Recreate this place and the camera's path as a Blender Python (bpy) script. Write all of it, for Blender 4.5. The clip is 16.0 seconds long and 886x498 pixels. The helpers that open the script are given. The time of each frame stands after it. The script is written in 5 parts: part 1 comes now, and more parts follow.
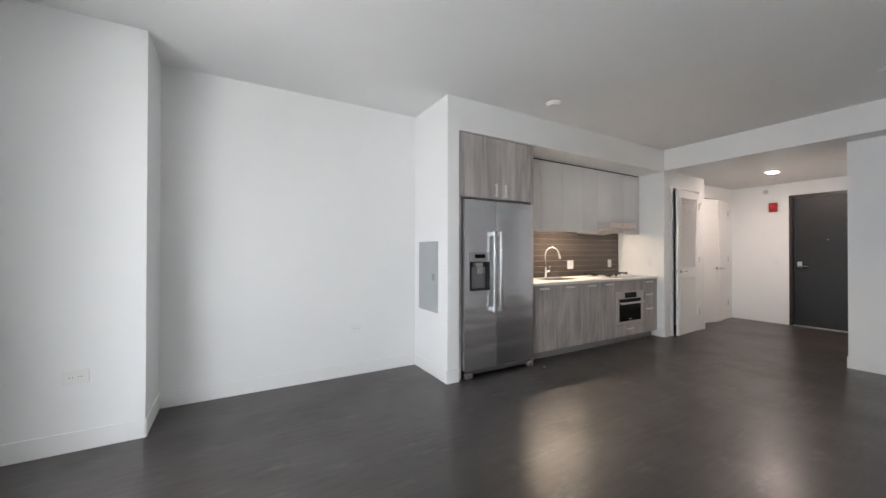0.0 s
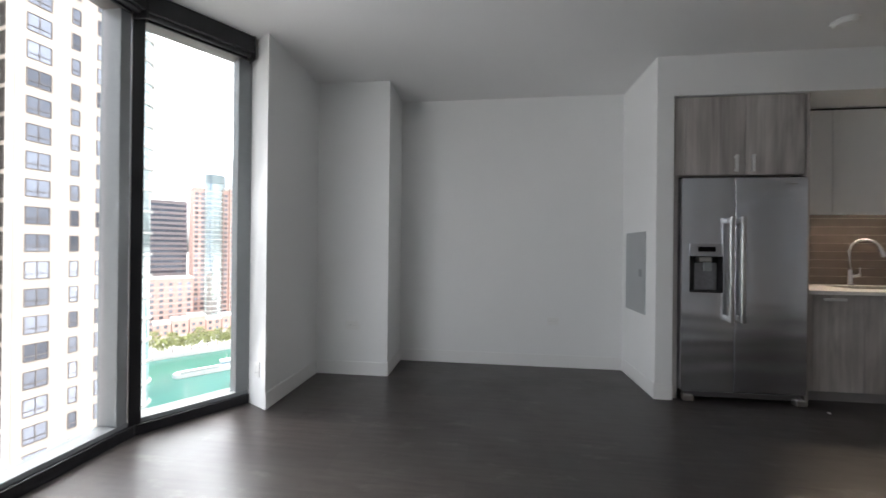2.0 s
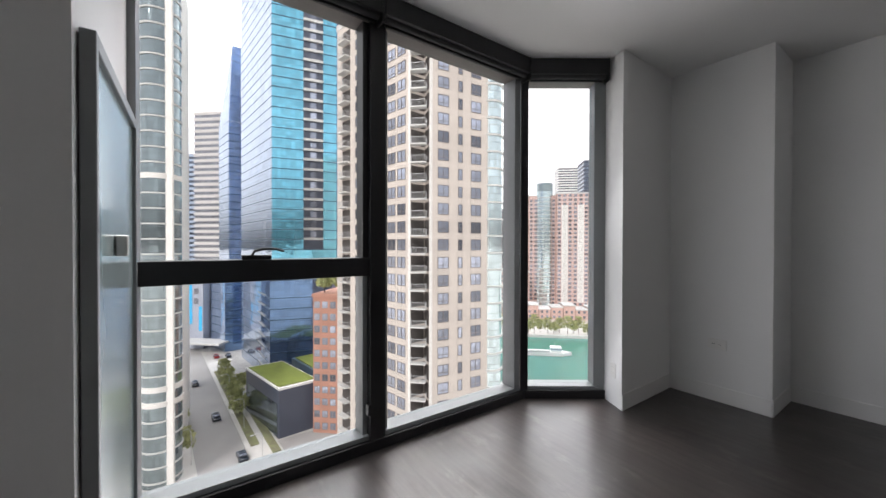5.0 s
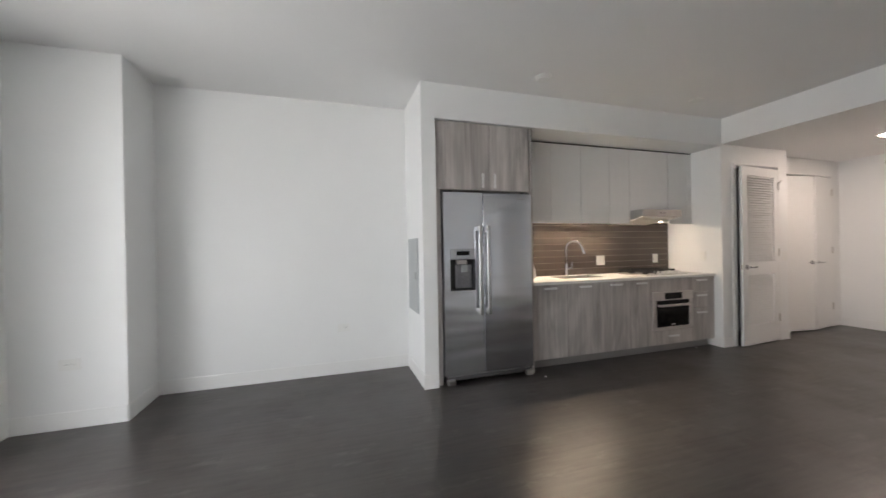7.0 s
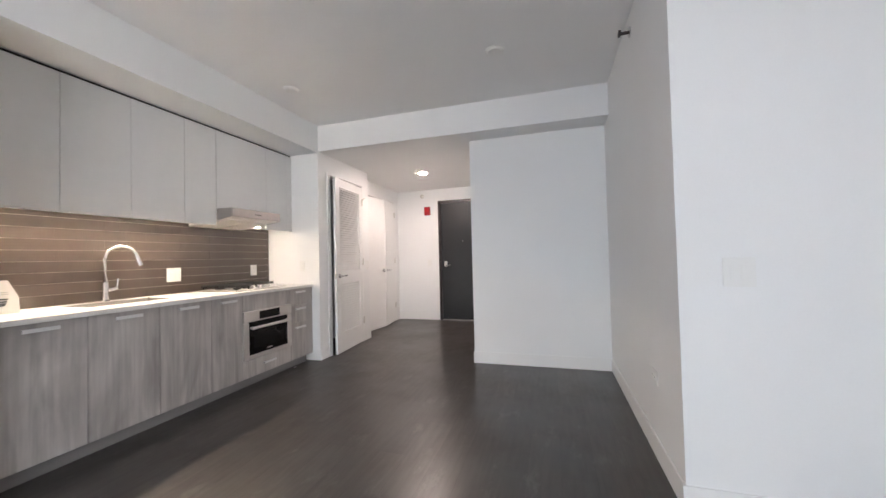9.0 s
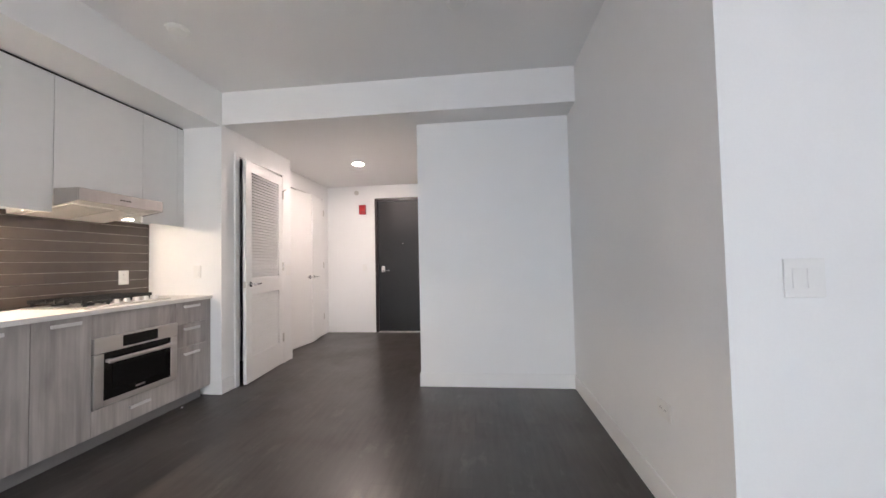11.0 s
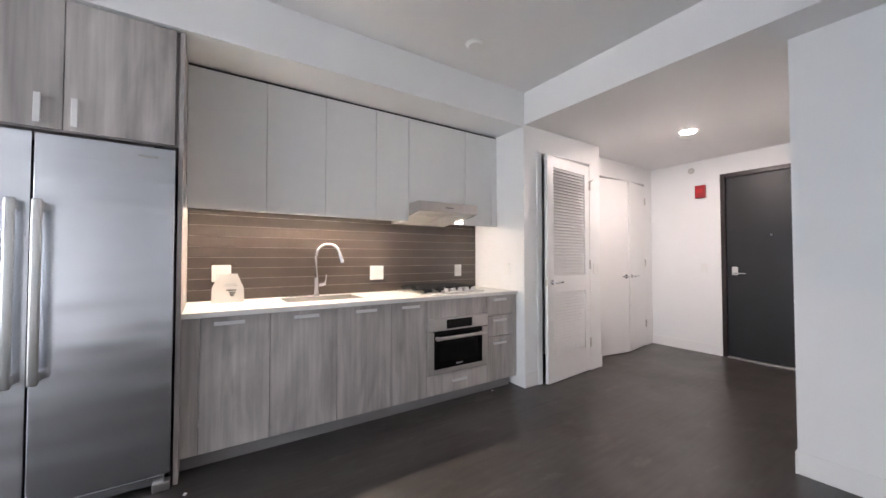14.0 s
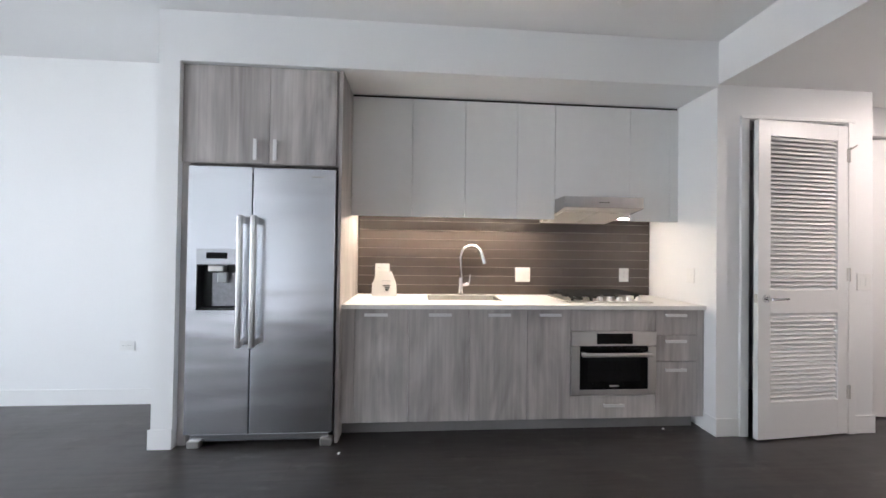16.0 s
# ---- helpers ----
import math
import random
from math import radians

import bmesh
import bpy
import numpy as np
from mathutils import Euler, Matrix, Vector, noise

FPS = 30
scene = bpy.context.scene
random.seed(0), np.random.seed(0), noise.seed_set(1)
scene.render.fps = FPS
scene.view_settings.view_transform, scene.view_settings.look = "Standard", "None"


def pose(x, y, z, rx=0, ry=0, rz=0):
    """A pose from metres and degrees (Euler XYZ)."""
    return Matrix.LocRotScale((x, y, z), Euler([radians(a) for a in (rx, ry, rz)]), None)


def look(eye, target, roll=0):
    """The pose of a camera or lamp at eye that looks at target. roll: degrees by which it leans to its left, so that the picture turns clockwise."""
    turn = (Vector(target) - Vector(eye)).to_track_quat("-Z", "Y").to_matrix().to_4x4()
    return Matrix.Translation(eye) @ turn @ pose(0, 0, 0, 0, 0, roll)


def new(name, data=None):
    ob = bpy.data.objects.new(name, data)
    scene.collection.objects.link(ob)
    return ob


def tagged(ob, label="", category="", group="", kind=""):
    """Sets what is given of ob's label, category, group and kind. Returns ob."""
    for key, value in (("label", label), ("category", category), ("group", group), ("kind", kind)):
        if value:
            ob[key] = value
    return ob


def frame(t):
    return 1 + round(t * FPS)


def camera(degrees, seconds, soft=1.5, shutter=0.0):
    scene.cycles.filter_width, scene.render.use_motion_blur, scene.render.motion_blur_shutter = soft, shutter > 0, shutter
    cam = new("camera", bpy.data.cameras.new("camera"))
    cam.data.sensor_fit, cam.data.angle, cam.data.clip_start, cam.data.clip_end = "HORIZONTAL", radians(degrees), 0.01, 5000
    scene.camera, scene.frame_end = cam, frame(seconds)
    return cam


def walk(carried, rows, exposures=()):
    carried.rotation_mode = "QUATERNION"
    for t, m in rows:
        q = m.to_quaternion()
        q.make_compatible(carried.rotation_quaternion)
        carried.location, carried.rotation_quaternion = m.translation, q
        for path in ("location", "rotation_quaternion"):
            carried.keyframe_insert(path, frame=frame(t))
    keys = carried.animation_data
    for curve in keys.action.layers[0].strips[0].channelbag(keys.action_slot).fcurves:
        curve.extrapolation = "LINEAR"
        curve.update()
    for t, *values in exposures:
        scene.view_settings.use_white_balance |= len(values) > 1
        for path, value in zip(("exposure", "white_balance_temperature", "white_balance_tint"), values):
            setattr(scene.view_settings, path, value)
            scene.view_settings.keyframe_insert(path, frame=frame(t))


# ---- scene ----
cam = camera(102.1, 16.0, shutter=0.15)
PATH = [
    (0, (-1.974, -2.992, 1.29), (-0.966, -1.264, 1.304), 0.1),
    (0.5, (-1.782, -3.061, 1.264), (-0.91, -1.262, 1.275), 0.1),
    (1, (-1.6, -3.093, 1.267), (-0.998, -1.185, 1.27), 0.2),
    (1.5, (-1.461, -3.103, 1.27), (-1.25, -1.114, 1.269), 0.3),
    (2, (-1.587, -3.145, 1.215), (-1.817, -1.159, 1.219), 0.6),
    (2.5, (-1.724, -3.239, 1.193), (-2.441, -1.372, 1.201), 0.5),
    (3, (-1.777, -3.307, 1.194), (-2.948, -1.685, 1.205), 0.4),
    (3.2, (-1.774, -3.342, 1.201), (-3.099, -1.844, 1.209), 0.4),
    (4.25, (-1.76, -3.375, 1.25), (-3.50, -2.39, 1.25), 0.3),
    (5.3, (-1.686, -3.392, 1.297), (-3.173, -2.055, 1.286), 0.2),
    (5.5, (-1.653, -3.378, 1.28), (-2.98, -1.882, 1.284), 0.3),
    (6, (-1.531, -3.347, 1.204), (-2.308, -1.505, 1.262), -0.2),
    (6.5, (-1.273, -3.265, 1.176), (-1.387, -1.27, 1.247), -1.2),
    (7, (-0.995, -3.181, 1.296), (-0.391, -1.275, 1.29), -1.0),
    (7.5, (-0.777, -3.061, 1.255), (0.391, -1.438, 1.265), -0.6),
    (8, (-0.602, -2.911, 1.205), (0.99, -1.701, 1.247), -1.1),
    (8.5, (-0.298, -2.769, 1.199), (1.513, -1.921, 1.236), -1.5),
    (9, (-0.053, -2.686, 1.197), (1.86, -2.104, 1.244), -1.4),
    (9.5, (0.171, -2.576, 1.191), (2.134, -2.196, 1.236), -1.4),
    (9.7, (0.244, -2.546, 1.186), (2.215, -2.209, 1.232), -1.5),
    (11.8, (0.6, -2.34, 1.18), (2.588, -2.138, 1.255), -1.1),
    (12, (0.604, -2.315, 1.182), (2.591, -2.101, 1.253), -1.1),
    (12.5, (0.64, -2.263, 1.17), (2.569, -1.74, 1.24), -1.0),
    (13, (0.777, -2.316, 1.185), (2.487, -1.282, 1.253), -0.7),
    (13.5, (0.915, -2.391, 1.22), (2.274, -0.925, 1.285), -0.2),
    (14, (1.098, -2.426, 1.235), (2.203, -0.76, 1.284), -0.0),
    (14.5, (1.288, -2.432, 1.237), (2.144, -0.624, 1.279), 0.3),
    (15, (1.459, -2.452, 1.222), (2.031, -0.536, 1.267), 0.4),
    (15.5, (1.537, -2.435, 1.245), (1.835, -0.457, 1.276), 0.7),
    (16, (1.503, -2.419, 1.279), (1.645, -0.425, 1.301), 0.8),
]
EXPOSURES = [(0.0, 3.16, 6450, 19), (1.0, 3.16, 6450, 19), (1.5, 2.84, 6450, 19), (2.0, 2.0, 6450, 19), (2.5, 1.54, 6450, 20), (3.2, 1.40, 6500, 21), (5.5, 1.12, 6600, 22), (6.0, 1.62, 6600, 21),
             (6.5, 2.14, 6500, 20), (7.0, 2.97, 6650, 19), (7.5, 3.40, 6600, 20), (9.0, 3.60, 6400, 21), (12.5, 3.58, 6350, 22), (14.0, 3.55, 6150, 22), (15.0, 3.54, 6080, 20.5), (16.0, 3.47, 6020, 19)]
SKY = 0.15
WINDOW = 6.7
TILT = 24.0          # how far the skylight leans down

def glide(rows):
    return [(t, look(eye, target, roll)) for t, eye, target, roll in rows]


walk(cam, glide(PATH), EXPOSURES)

# ---- world and light ----
world = bpy.data.worlds.new("overcast_sky")
scene.world = world
world.use_nodes = True
wn, wl = world.node_tree.nodes, world.node_tree.links
sky = wn.new("ShaderNodeTexSky")
sky.sky_type, sky.sun_disc = "NISHITA", False
sky.sun_elevation, sky.sun_rotation = radians(52), radians(300)
sky.dust_density, sky.air_density, sky.ozone_density = 6.0, 1.0, 1.0
grey = wn.new("ShaderNodeHueSaturation")
grey.inputs["Saturation"].default_value = 0.12
wl.new(sky.outputs["Color"], grey.inputs["Color"])
wl.new(grey.outputs["Color"], wn["Background"].inputs["Color"])
wn["Background"].inputs["Strength"].default_value = SKY
sun = new("sun", bpy.data.lights.new("sun", "SUN"))
sun.data.energy, sun.data.angle, sun.data.color = 1.5, radians(25), (1.0, 0.97, 0.93)
sun.matrix_world = look((0, 0, 60), (-30, 50, 10))


def window_lamp(x, y, w, rz, watts):
    """Skylight entering through a window: two panels, one above the other, aimed down from the sky."""
    for z, share in ((0.72, 0.5), (2.0, 0.5)):
        lamp = new("window_skylight", bpy.data.lights.new("window_skylight", "AREA"))
        lamp.data.shape, lamp.data.size, lamp.data.size_y = "RECTANGLE", w, 1.2
        lamp.data.energy, lamp.data.color = watts * share, (0.93, 1.0, 1.0)
        lamp.matrix_world = pose(x, y, z, 90 - TILT, 0, rz)


window_lamp(-3.60, -3.0, 1.0, -90, 0.42 * WINDOW)
window_lamp(-3.60, -1.78, 1.22, -90, 0.48 * WINDOW)
window_lamp(-3.46, -0.93, 0.50, -125, 0.22 * WINDOW)

# ---- materials ----


def surface(name, base, rough=0.5, metal=0.0, var=0.12, scale=6.0, bump=0.0, stretch=(1, 1, 1), gloss_var=0.03, fine=8.0, tint=None):
    """A principled surface with coarse stains and fine grain in its colour, gloss and relief."""
    m = bpy.data.materials.new(name)
    m.use_nodes = True
    n, l = m.node_tree.nodes, m.node_tree.links
    b = n["Principled BSDF"]
    co = n.new("ShaderNodeTexCoord")
    mp = n.new("ShaderNodeMapping")
    mp.inputs["Scale"].default_value = stretch
    l.new(co.outputs["Object"], mp.inputs["Vector"])
    coarse, grain = n.new("ShaderNodeTexNoise"), n.new("ShaderNodeTexNoise")
    coarse.inputs["Scale"].default_value, coarse.inputs["Detail"].default_value = scale, 4
    grain.inputs["Scale"].default_value, grain.inputs["Detail"].default_value = scale * fine, 3
    for t in (coarse, grain):
        l.new(mp.outputs["Vector"], t.inputs["Vector"])
    mix = n.new("ShaderNodeMath")
    mix.operation = "MULTIPLY_ADD"
    mix.inputs[1].default_value = 0.6
    l.new(coarse.outputs["Fac"], mix.inputs[0])
    half = n.new("ShaderNodeMath")
    half.operation = "MULTIPLY"
    half.inputs[1].default_value = 0.4
    l.new(grain.outputs["Fac"], half.inputs[0])
    l.new(half.outputs[0], mix.inputs[2])
    ramp = n.new("ShaderNodeValToRGB")
    other = tint or base
    ramp.color_ramp.elements[0].position, ramp.color_ramp.elements[1].position = 0.32, 0.68
    ramp.color_ramp.elements[0].color = (*[c * (1 - var) for c in base], 1)
    ramp.color_ramp.elements[1].color = (*[min(1, c * (1 + var)) for c in other], 1)
    l.new(mix.outputs[0], ramp.inputs["Fac"])
    l.new(ramp.outputs["Color"], b.inputs["Base Color"])
    r = n.new("ShaderNodeMapRange")
    r.inputs["To Min"].default_value, r.inputs["To Max"].default_value = max(0.02, rough - gloss_var), min(1, rough + gloss_var)
    l.new(coarse.outputs["Fac"], r.inputs["Value"])
    l.new(r.outputs["Result"], b.inputs["Roughness"])
    b.inputs["Metallic"].default_value = metal
    if bump:
        bp = n.new("ShaderNodeBump")
        bp.inputs["Strength"].default_value, bp.inputs["Distance"].default_value = bump, 0.002
        l.new(grain.outputs["Fac"], bp.inputs["Height"])
        l.new(bp.outputs["Normal"], b.inputs["Normal"])
    return m


def vary(m, low, high):
    """Lets each object with this material have a brightness of its own."""
    n, l = m.node_tree.nodes, m.node_tree.links
    b = n["Principled BSDF"]
    was = b.inputs["Base Color"].links[0].from_socket
    info, rng, mix = n.new("ShaderNodeObjectInfo"), n.new("ShaderNodeMapRange"), n.new("ShaderNodeMix")
    rng.inputs["To Min"].default_value, rng.inputs["To Max"].default_value = low, high
    l.new(info.outputs["Random"], rng.inputs["Value"])
    mix.data_type, mix.blend_type = "RGBA", "MULTIPLY"
    mix.inputs["Factor"].default_value = 1.0
    l.new(was, mix.inputs["A"])
    l.new(rng.outputs["Result"], mix.inputs["B"])
    l.new(mix.outputs["Result"], b.inputs["Base Color"])
    return m


def pane_glass(name, tint=(0.93, 0.97, 0.96)):
    """Flat window glass: light goes straight through, with a Fresnel gloss on top."""
    m = bpy.data.materials.new(name)
    m.use_nodes = True
    n, l = m.node_tree.nodes, m.node_tree.links
    n.remove(n["Principled BSDF"])
    clear, gloss, mix, fres = n.new("ShaderNodeBsdfTransparent"), n.new("ShaderNodeBsdfGlossy"), n.new("ShaderNodeMixShader"), n.new("ShaderNodeLayerWeight")
    steep = n.new("ShaderNodeMapRange")
    power = n.new("ShaderNodeMath")
    power.operation = "POWER"
    power.inputs[1].default_value = 5.0
    l.new(fres.outputs["Facing"], power.inputs[0])
    l.new(power.outputs[0], steep.inputs["Value"])
    steep.inputs["To Min"].default_value, steep.inputs["To Max"].default_value = 0.03, 0.8
    clear.inputs["Color"].default_value = (*tint, 1)
    gloss.inputs["Roughness"].default_value = 0.01
    l.new(steep.outputs["Result"], mix.inputs[0])
    l.new(clear.outputs[0], mix.inputs[1])
    l.new(gloss.outputs[0], mix.inputs[2])
    l.new(mix.outputs[0], n["Material Output"].inputs["Surface"])
    return m


def glow(name, colour, strength):
    m = bpy.data.materials.new(name)
    m.use_nodes = True
    b = m.node_tree.nodes["Principled BSDF"]
    b.inputs["Base Color"].default_value = (0.9, 0.9, 0.9, 1)
    b.inputs["Emission Color"].default_value = (*colour, 1)
    b.inputs["Emission Strength"].default_value = strength
    return m


def curtain_glass(name, base, rough=0.06, floor_h=3.5, bay=1.5, line=0.5):
    """Tower glazing: reflective tinted panes, each a little different, with thin joints."""
    m = bpy.data.materials.new(name)
    m.use_nodes = True
    n, l = m.node_tree.nodes, m.node_tree.links
    b = n["Principled BSDF"]
    co = n.new("ShaderNodeUVMap")
    br = n.new("ShaderNodeTexBrick")
    br.offset = 0.0
    br.inputs["Scale"].default_value = 1.0
    br.inputs["Brick Width"].default_value, br.inputs["Row Height"].default_value = bay, floor_h / 2
    br.inputs["Mortar Size"].default_value, br.inputs["Bias"].default_value = 0.06, 0.0
    br.inputs["Color1"].default_value = (*[c * 0.80 for c in base], 1)
    br.inputs["Color2"].default_value = (*[min(1, c * 1.16) for c in base], 1)
    br.inputs["Mortar"].default_value = (*[c * line for c in base], 1)
    l.new(co.outputs["UV"], br.inputs["Vector"])
    l.new(br.outputs["Color"], b.inputs["Base Color"])
    b.inputs["Metallic"].default_value, b.inputs["Roughness"].default_value = 0.75, rough
    wob = n.new("ShaderNodeTexNoise")
    wob.inputs["Scale"].default_value = 0.35
    l.new(co.outputs["UV"], wob.inputs["Vector"])
    bp = n.new("ShaderNodeBump")
    bp.inputs["Strength"].default_value, bp.inputs["Distance"].default_value = 0.25, 0.15
    l.new(wob.outputs["Fac"], bp.inputs["Height"])
    l.new(bp.outputs["Normal"], b.inputs["Normal"])
    return m


def plank_floor(name):
    """Dark vinyl planks: faint joints, a shade of their own each, grain, and a cloudy sheen."""
    m = bpy.data.materials.new(name)
    m.use_nodes = True
    n, l = m.node_tree.nodes, m.node_tree.links
    b = n["Principled BSDF"]
    co = n.new("ShaderNodeTexCoord")
    br = n.new("ShaderNodeTexBrick")
    br.offset = 0.37
    br.inputs["Scale"].default_value = 1.0
    br.inputs["Brick Width"].default_value, br.inputs["Row Height"].default_value = 1.22, 0.18
    br.inputs["Mortar Size"].default_value, br.inputs["Mortar Smooth"].default_value = 0.0012, 0.5
    br.inputs["Color1"].default_value = (0.034, 0.029, 0.027, 1)
    br.inputs["Color2"].default_value = (0.047, 0.0395, 0.036, 1)
    br.inputs["Mortar"].default_value = (0.022, 0.019, 0.018, 1)
    l.new(co.outputs["Object"], br.inputs["Vector"])
    mp = n.new("ShaderNodeMapping")
    mp.inputs["Scale"].default_value = (1.6, 14.0, 1.0)
    l.new(co.outputs["Object"], mp.inputs["Vector"])
    grain, cloud = n.new("ShaderNodeTexNoise"), n.new("ShaderNodeTexNoise")
    grain.inputs["Scale"].default_value, grain.inputs["Detail"].default_value = 2.2, 7
    cloud.inputs["Scale"].default_value, cloud.inputs["Detail"].default_value, cloud.inputs["Roughness"].default_value = 1.7, 6, 0.62
    l.new(mp.outputs["Vector"], grain.inputs["Vector"])
    l.new(co.outputs["Object"], cloud.inputs["Vector"])
    tone = n.new("ShaderNodeMapRange")
    tone.inputs["From Min"].default_value, tone.inputs["From Max"].default_value = 0.3, 0.7
    tone.inputs["To Min"].default_value, tone.inputs["To Max"].default_value = 0.76, 1.28
    l.new(grain.outputs["Fac"], tone.inputs["Value"])
    mix = n.new("ShaderNodeMix")
    mix.data_type, mix.blend_type = "RGBA", "MULTIPLY"
    mix.inputs["Factor"].default_value = 1.0
    l.new(br.outputs["Color"], mix.inputs["A"])
    l.new(tone.outputs["Result"], mix.inputs["B"])
    worn = n.new("ShaderNodeMapRange")
    worn.inputs["From Min"].default_value, worn.inputs["From Max"].default_value = 0.3, 0.7
    worn.inputs["To Min"].default_value, worn.inputs["To Max"].default_value = 0.62, 1.45
    l.new(cloud.outputs["Fac"], worn.inputs["Value"])
    mix2 = n.new("ShaderNodeMix")
    mix2.data_type, mix2.blend_type = "RGBA", "MULTIPLY"
    mix2.inputs["Factor"].default_value = 1.0
    l.new(mix.outputs["Result"], mix2.inputs["A"])
    l.new(worn.outputs["Result"], mix2.inputs["B"])
    # pale dried scuffs, in short streaks
    mp2, scuff, streak = n.new("ShaderNodeMapping"), n.new("ShaderNodeTexNoise"), n.new("ShaderNodeMapRange")
    mp2.inputs["Scale"].default_value, mp2.inputs["Rotation"].default_value = (2.2, 5.0, 1.0), (0, 0, 0.35)
    scuff.inputs["Scale"].default_value, scuff.inputs["Detail"].default_value, scuff.inputs["Roughness"].default_value = 1.3, 8, 0.68
    streak.inputs["From Min"].default_value, streak.inputs["From Max"].default_value = 0.57, 0.74
    streak.inputs["To Min"].default_value, streak.inputs["To Max"].default_value = 0.0, 0.62
    l.new(co.outputs["Object"], mp2.inputs["Vector"])
    l.new(mp2.outputs["Vector"], scuff.inputs["Vector"])
    l.new(scuff.outputs["Fac"], streak.inputs["Value"])
    mix3 = n.new("ShaderNodeMix")
    mix3.data_type = "RGBA"
    mix3.inputs["B"].default_value = (0.13, 0.12, 0.112, 1)
    l.new(streak.outputs["Result"], mix3.inputs["Factor"])
    l.new(mix2.outputs["Result"], mix3.inputs["A"])
    l.new(mix3.outputs["Result"], b.inputs["Base Color"])
    rough = n.new("ShaderNodeMapRange")
    rough.inputs["From Min"].default_value, rough.inputs["From Max"].default_value = 0.32, 0.68
    rough.inputs["To Min"].default_value, rough.inputs["To Max"].default_value = 0.29, 0.375
    l.new(cloud.outputs["Fac"], rough.inputs["Value"])
    l.new(rough.outputs["Result"], b.inputs["Roughness"])
    wax = n.new("ShaderNodeMapRange")
    wax.inputs["From Min"].default_value, wax.inputs["From Max"].default_value = 0.36, 0.64
    wax.inputs["To Min"].default_value, wax.inputs["To Max"].default_value = 0.85, 0.45
    l.new(cloud.outputs["Fac"], wax.inputs["Value"])
    l.new(wax.outputs["Result"], b.inputs["Specular IOR Level"])
    bp = n.new("ShaderNodeBump")
    bp.inputs["Strength"].default_value, bp.inputs["Distance"].default_value = 0.12, 0.0015
    l.new(grain.outputs["Fac"], bp.inputs["Height"])
    l.new(bp.outputs["Normal"], b.inputs["Normal"])
    return m



def oak_laminate(name):
    """Upright grey oak grain: long figure, fine pores, and a cut of its own for each board."""
    m = bpy.data.materials.new(name)
    m.use_nodes = True
    n, l = m.node_tree.nodes, m.node_tree.links
    b = n["Principled BSDF"]
    co, info = n.new("ShaderNodeTexCoord"), n.new("ShaderNodeObjectInfo")
    shift = n.new("ShaderNodeVectorMath")
    shift.operation = "MULTIPLY_ADD"
    l.new(info.outputs["Random"], shift.inputs[0])
    shift.inputs[1].default_value = (7.3, 5.1, 9.7)
    l.new(co.outputs["Object"], shift.inputs[2])
    maps = []
    for sc in ((4.0, 4.0, 0.8), (40.0, 40.0, 1.6)):
        mp = n.new("ShaderNodeMapping")
        mp.inputs["Scale"].default_value = sc
        l.new(shift.outputs[0], mp.inputs["Vector"])
        t = n.new("ShaderNodeTexNoise")
        t.inputs["Scale"].default_value, t.inputs["Detail"].default_value = 1.0, 5
        t.inputs["Distortion"].default_value = 1.8 if sc[0] < 10 else 0.0
        l.new(mp.outputs["Vector"], t.inputs["Vector"])
        maps.append(t)
    ramp = n.new("ShaderNodeValToRGB")
    e = ramp.color_ramp.elements
    e[0].position, e[0].color = 0.30, (0.33, 0.30, 0.285, 1)
    e[1].position, e[1].color = 0.72, (0.575, 0.535, 0.51, 1)
    mid = e.new(0.50)
    mid.color = (0.455, 0.42, 0.40, 1)
    l.new(maps[0].outputs["Fac"], ramp.inputs["Fac"])
    pores = n.new("ShaderNodeMapRange")
    pores.inputs["From Min"].default_value, pores.inputs["From Max"].default_value = 0.3, 0.7
    pores.inputs["To Min"].default_value, pores.inputs["To Max"].default_value = 0.86, 1.13
    l.new(maps[1].outputs["Fac"], pores.inputs["Value"])
    mix = n.new("ShaderNodeMix")
    mix.data_type, mix.blend_type = "RGBA", "MULTIPLY"
    mix.inputs["Factor"].default_value = 1.0
    l.new(ramp.outputs["Color"], mix.inputs["A"])
    l.new(pores.outputs["Result"], mix.inputs["B"])
    l.new(mix.outputs["Result"], b.inputs["Base Color"])
    b.inputs["Roughness"].default_value = 0.42
    bp = n.new("ShaderNodeBump")
    bp.inputs["Strength"].default_value, bp.inputs["Distance"].default_value = 0.12, 0.001
    l.new(maps[1].outputs["Fac"], bp.inputs["Height"])
    l.new(bp.outputs["Normal"], b.inputs["Normal"])
    return m


def door_steel(name):
    """Brushed steel sheet: fine level brushing and the slow waves of a thin door skin."""
    m = surface(name, (0.77, 0.79, 0.835), 0.25, 1.0, var=0.04, scale=2.0, stretch=(0.6, 0.6, 14), gloss_var=0.04, fine=10)
    n, l = m.node_tree.nodes, m.node_tree.links
    co, mp, wave, bp = n.new("ShaderNodeTexCoord"), n.new("ShaderNodeMapping"), n.new("ShaderNodeTexNoise"), n.new("ShaderNodeBump")
    mp.inputs["Scale"].default_value = (0.8, 0.8, 3.0)
    wave.inputs["Scale"].default_value, wave.inputs["Detail"].default_value = 1.6, 1
    bp.inputs["Strength"].default_value, bp.inputs["Distance"].default_value = 0.6, 0.018
    l.new(co.outputs["Object"], mp.inputs["Vector"])
    l.new(mp.outputs["Vector"], wave.inputs["Vector"])
    l.new(wave.outputs["Fac"], bp.inputs["Height"])
    l.new(bp.outputs["Normal"], n["Principled BSDF"].inputs["Normal"])
    return m


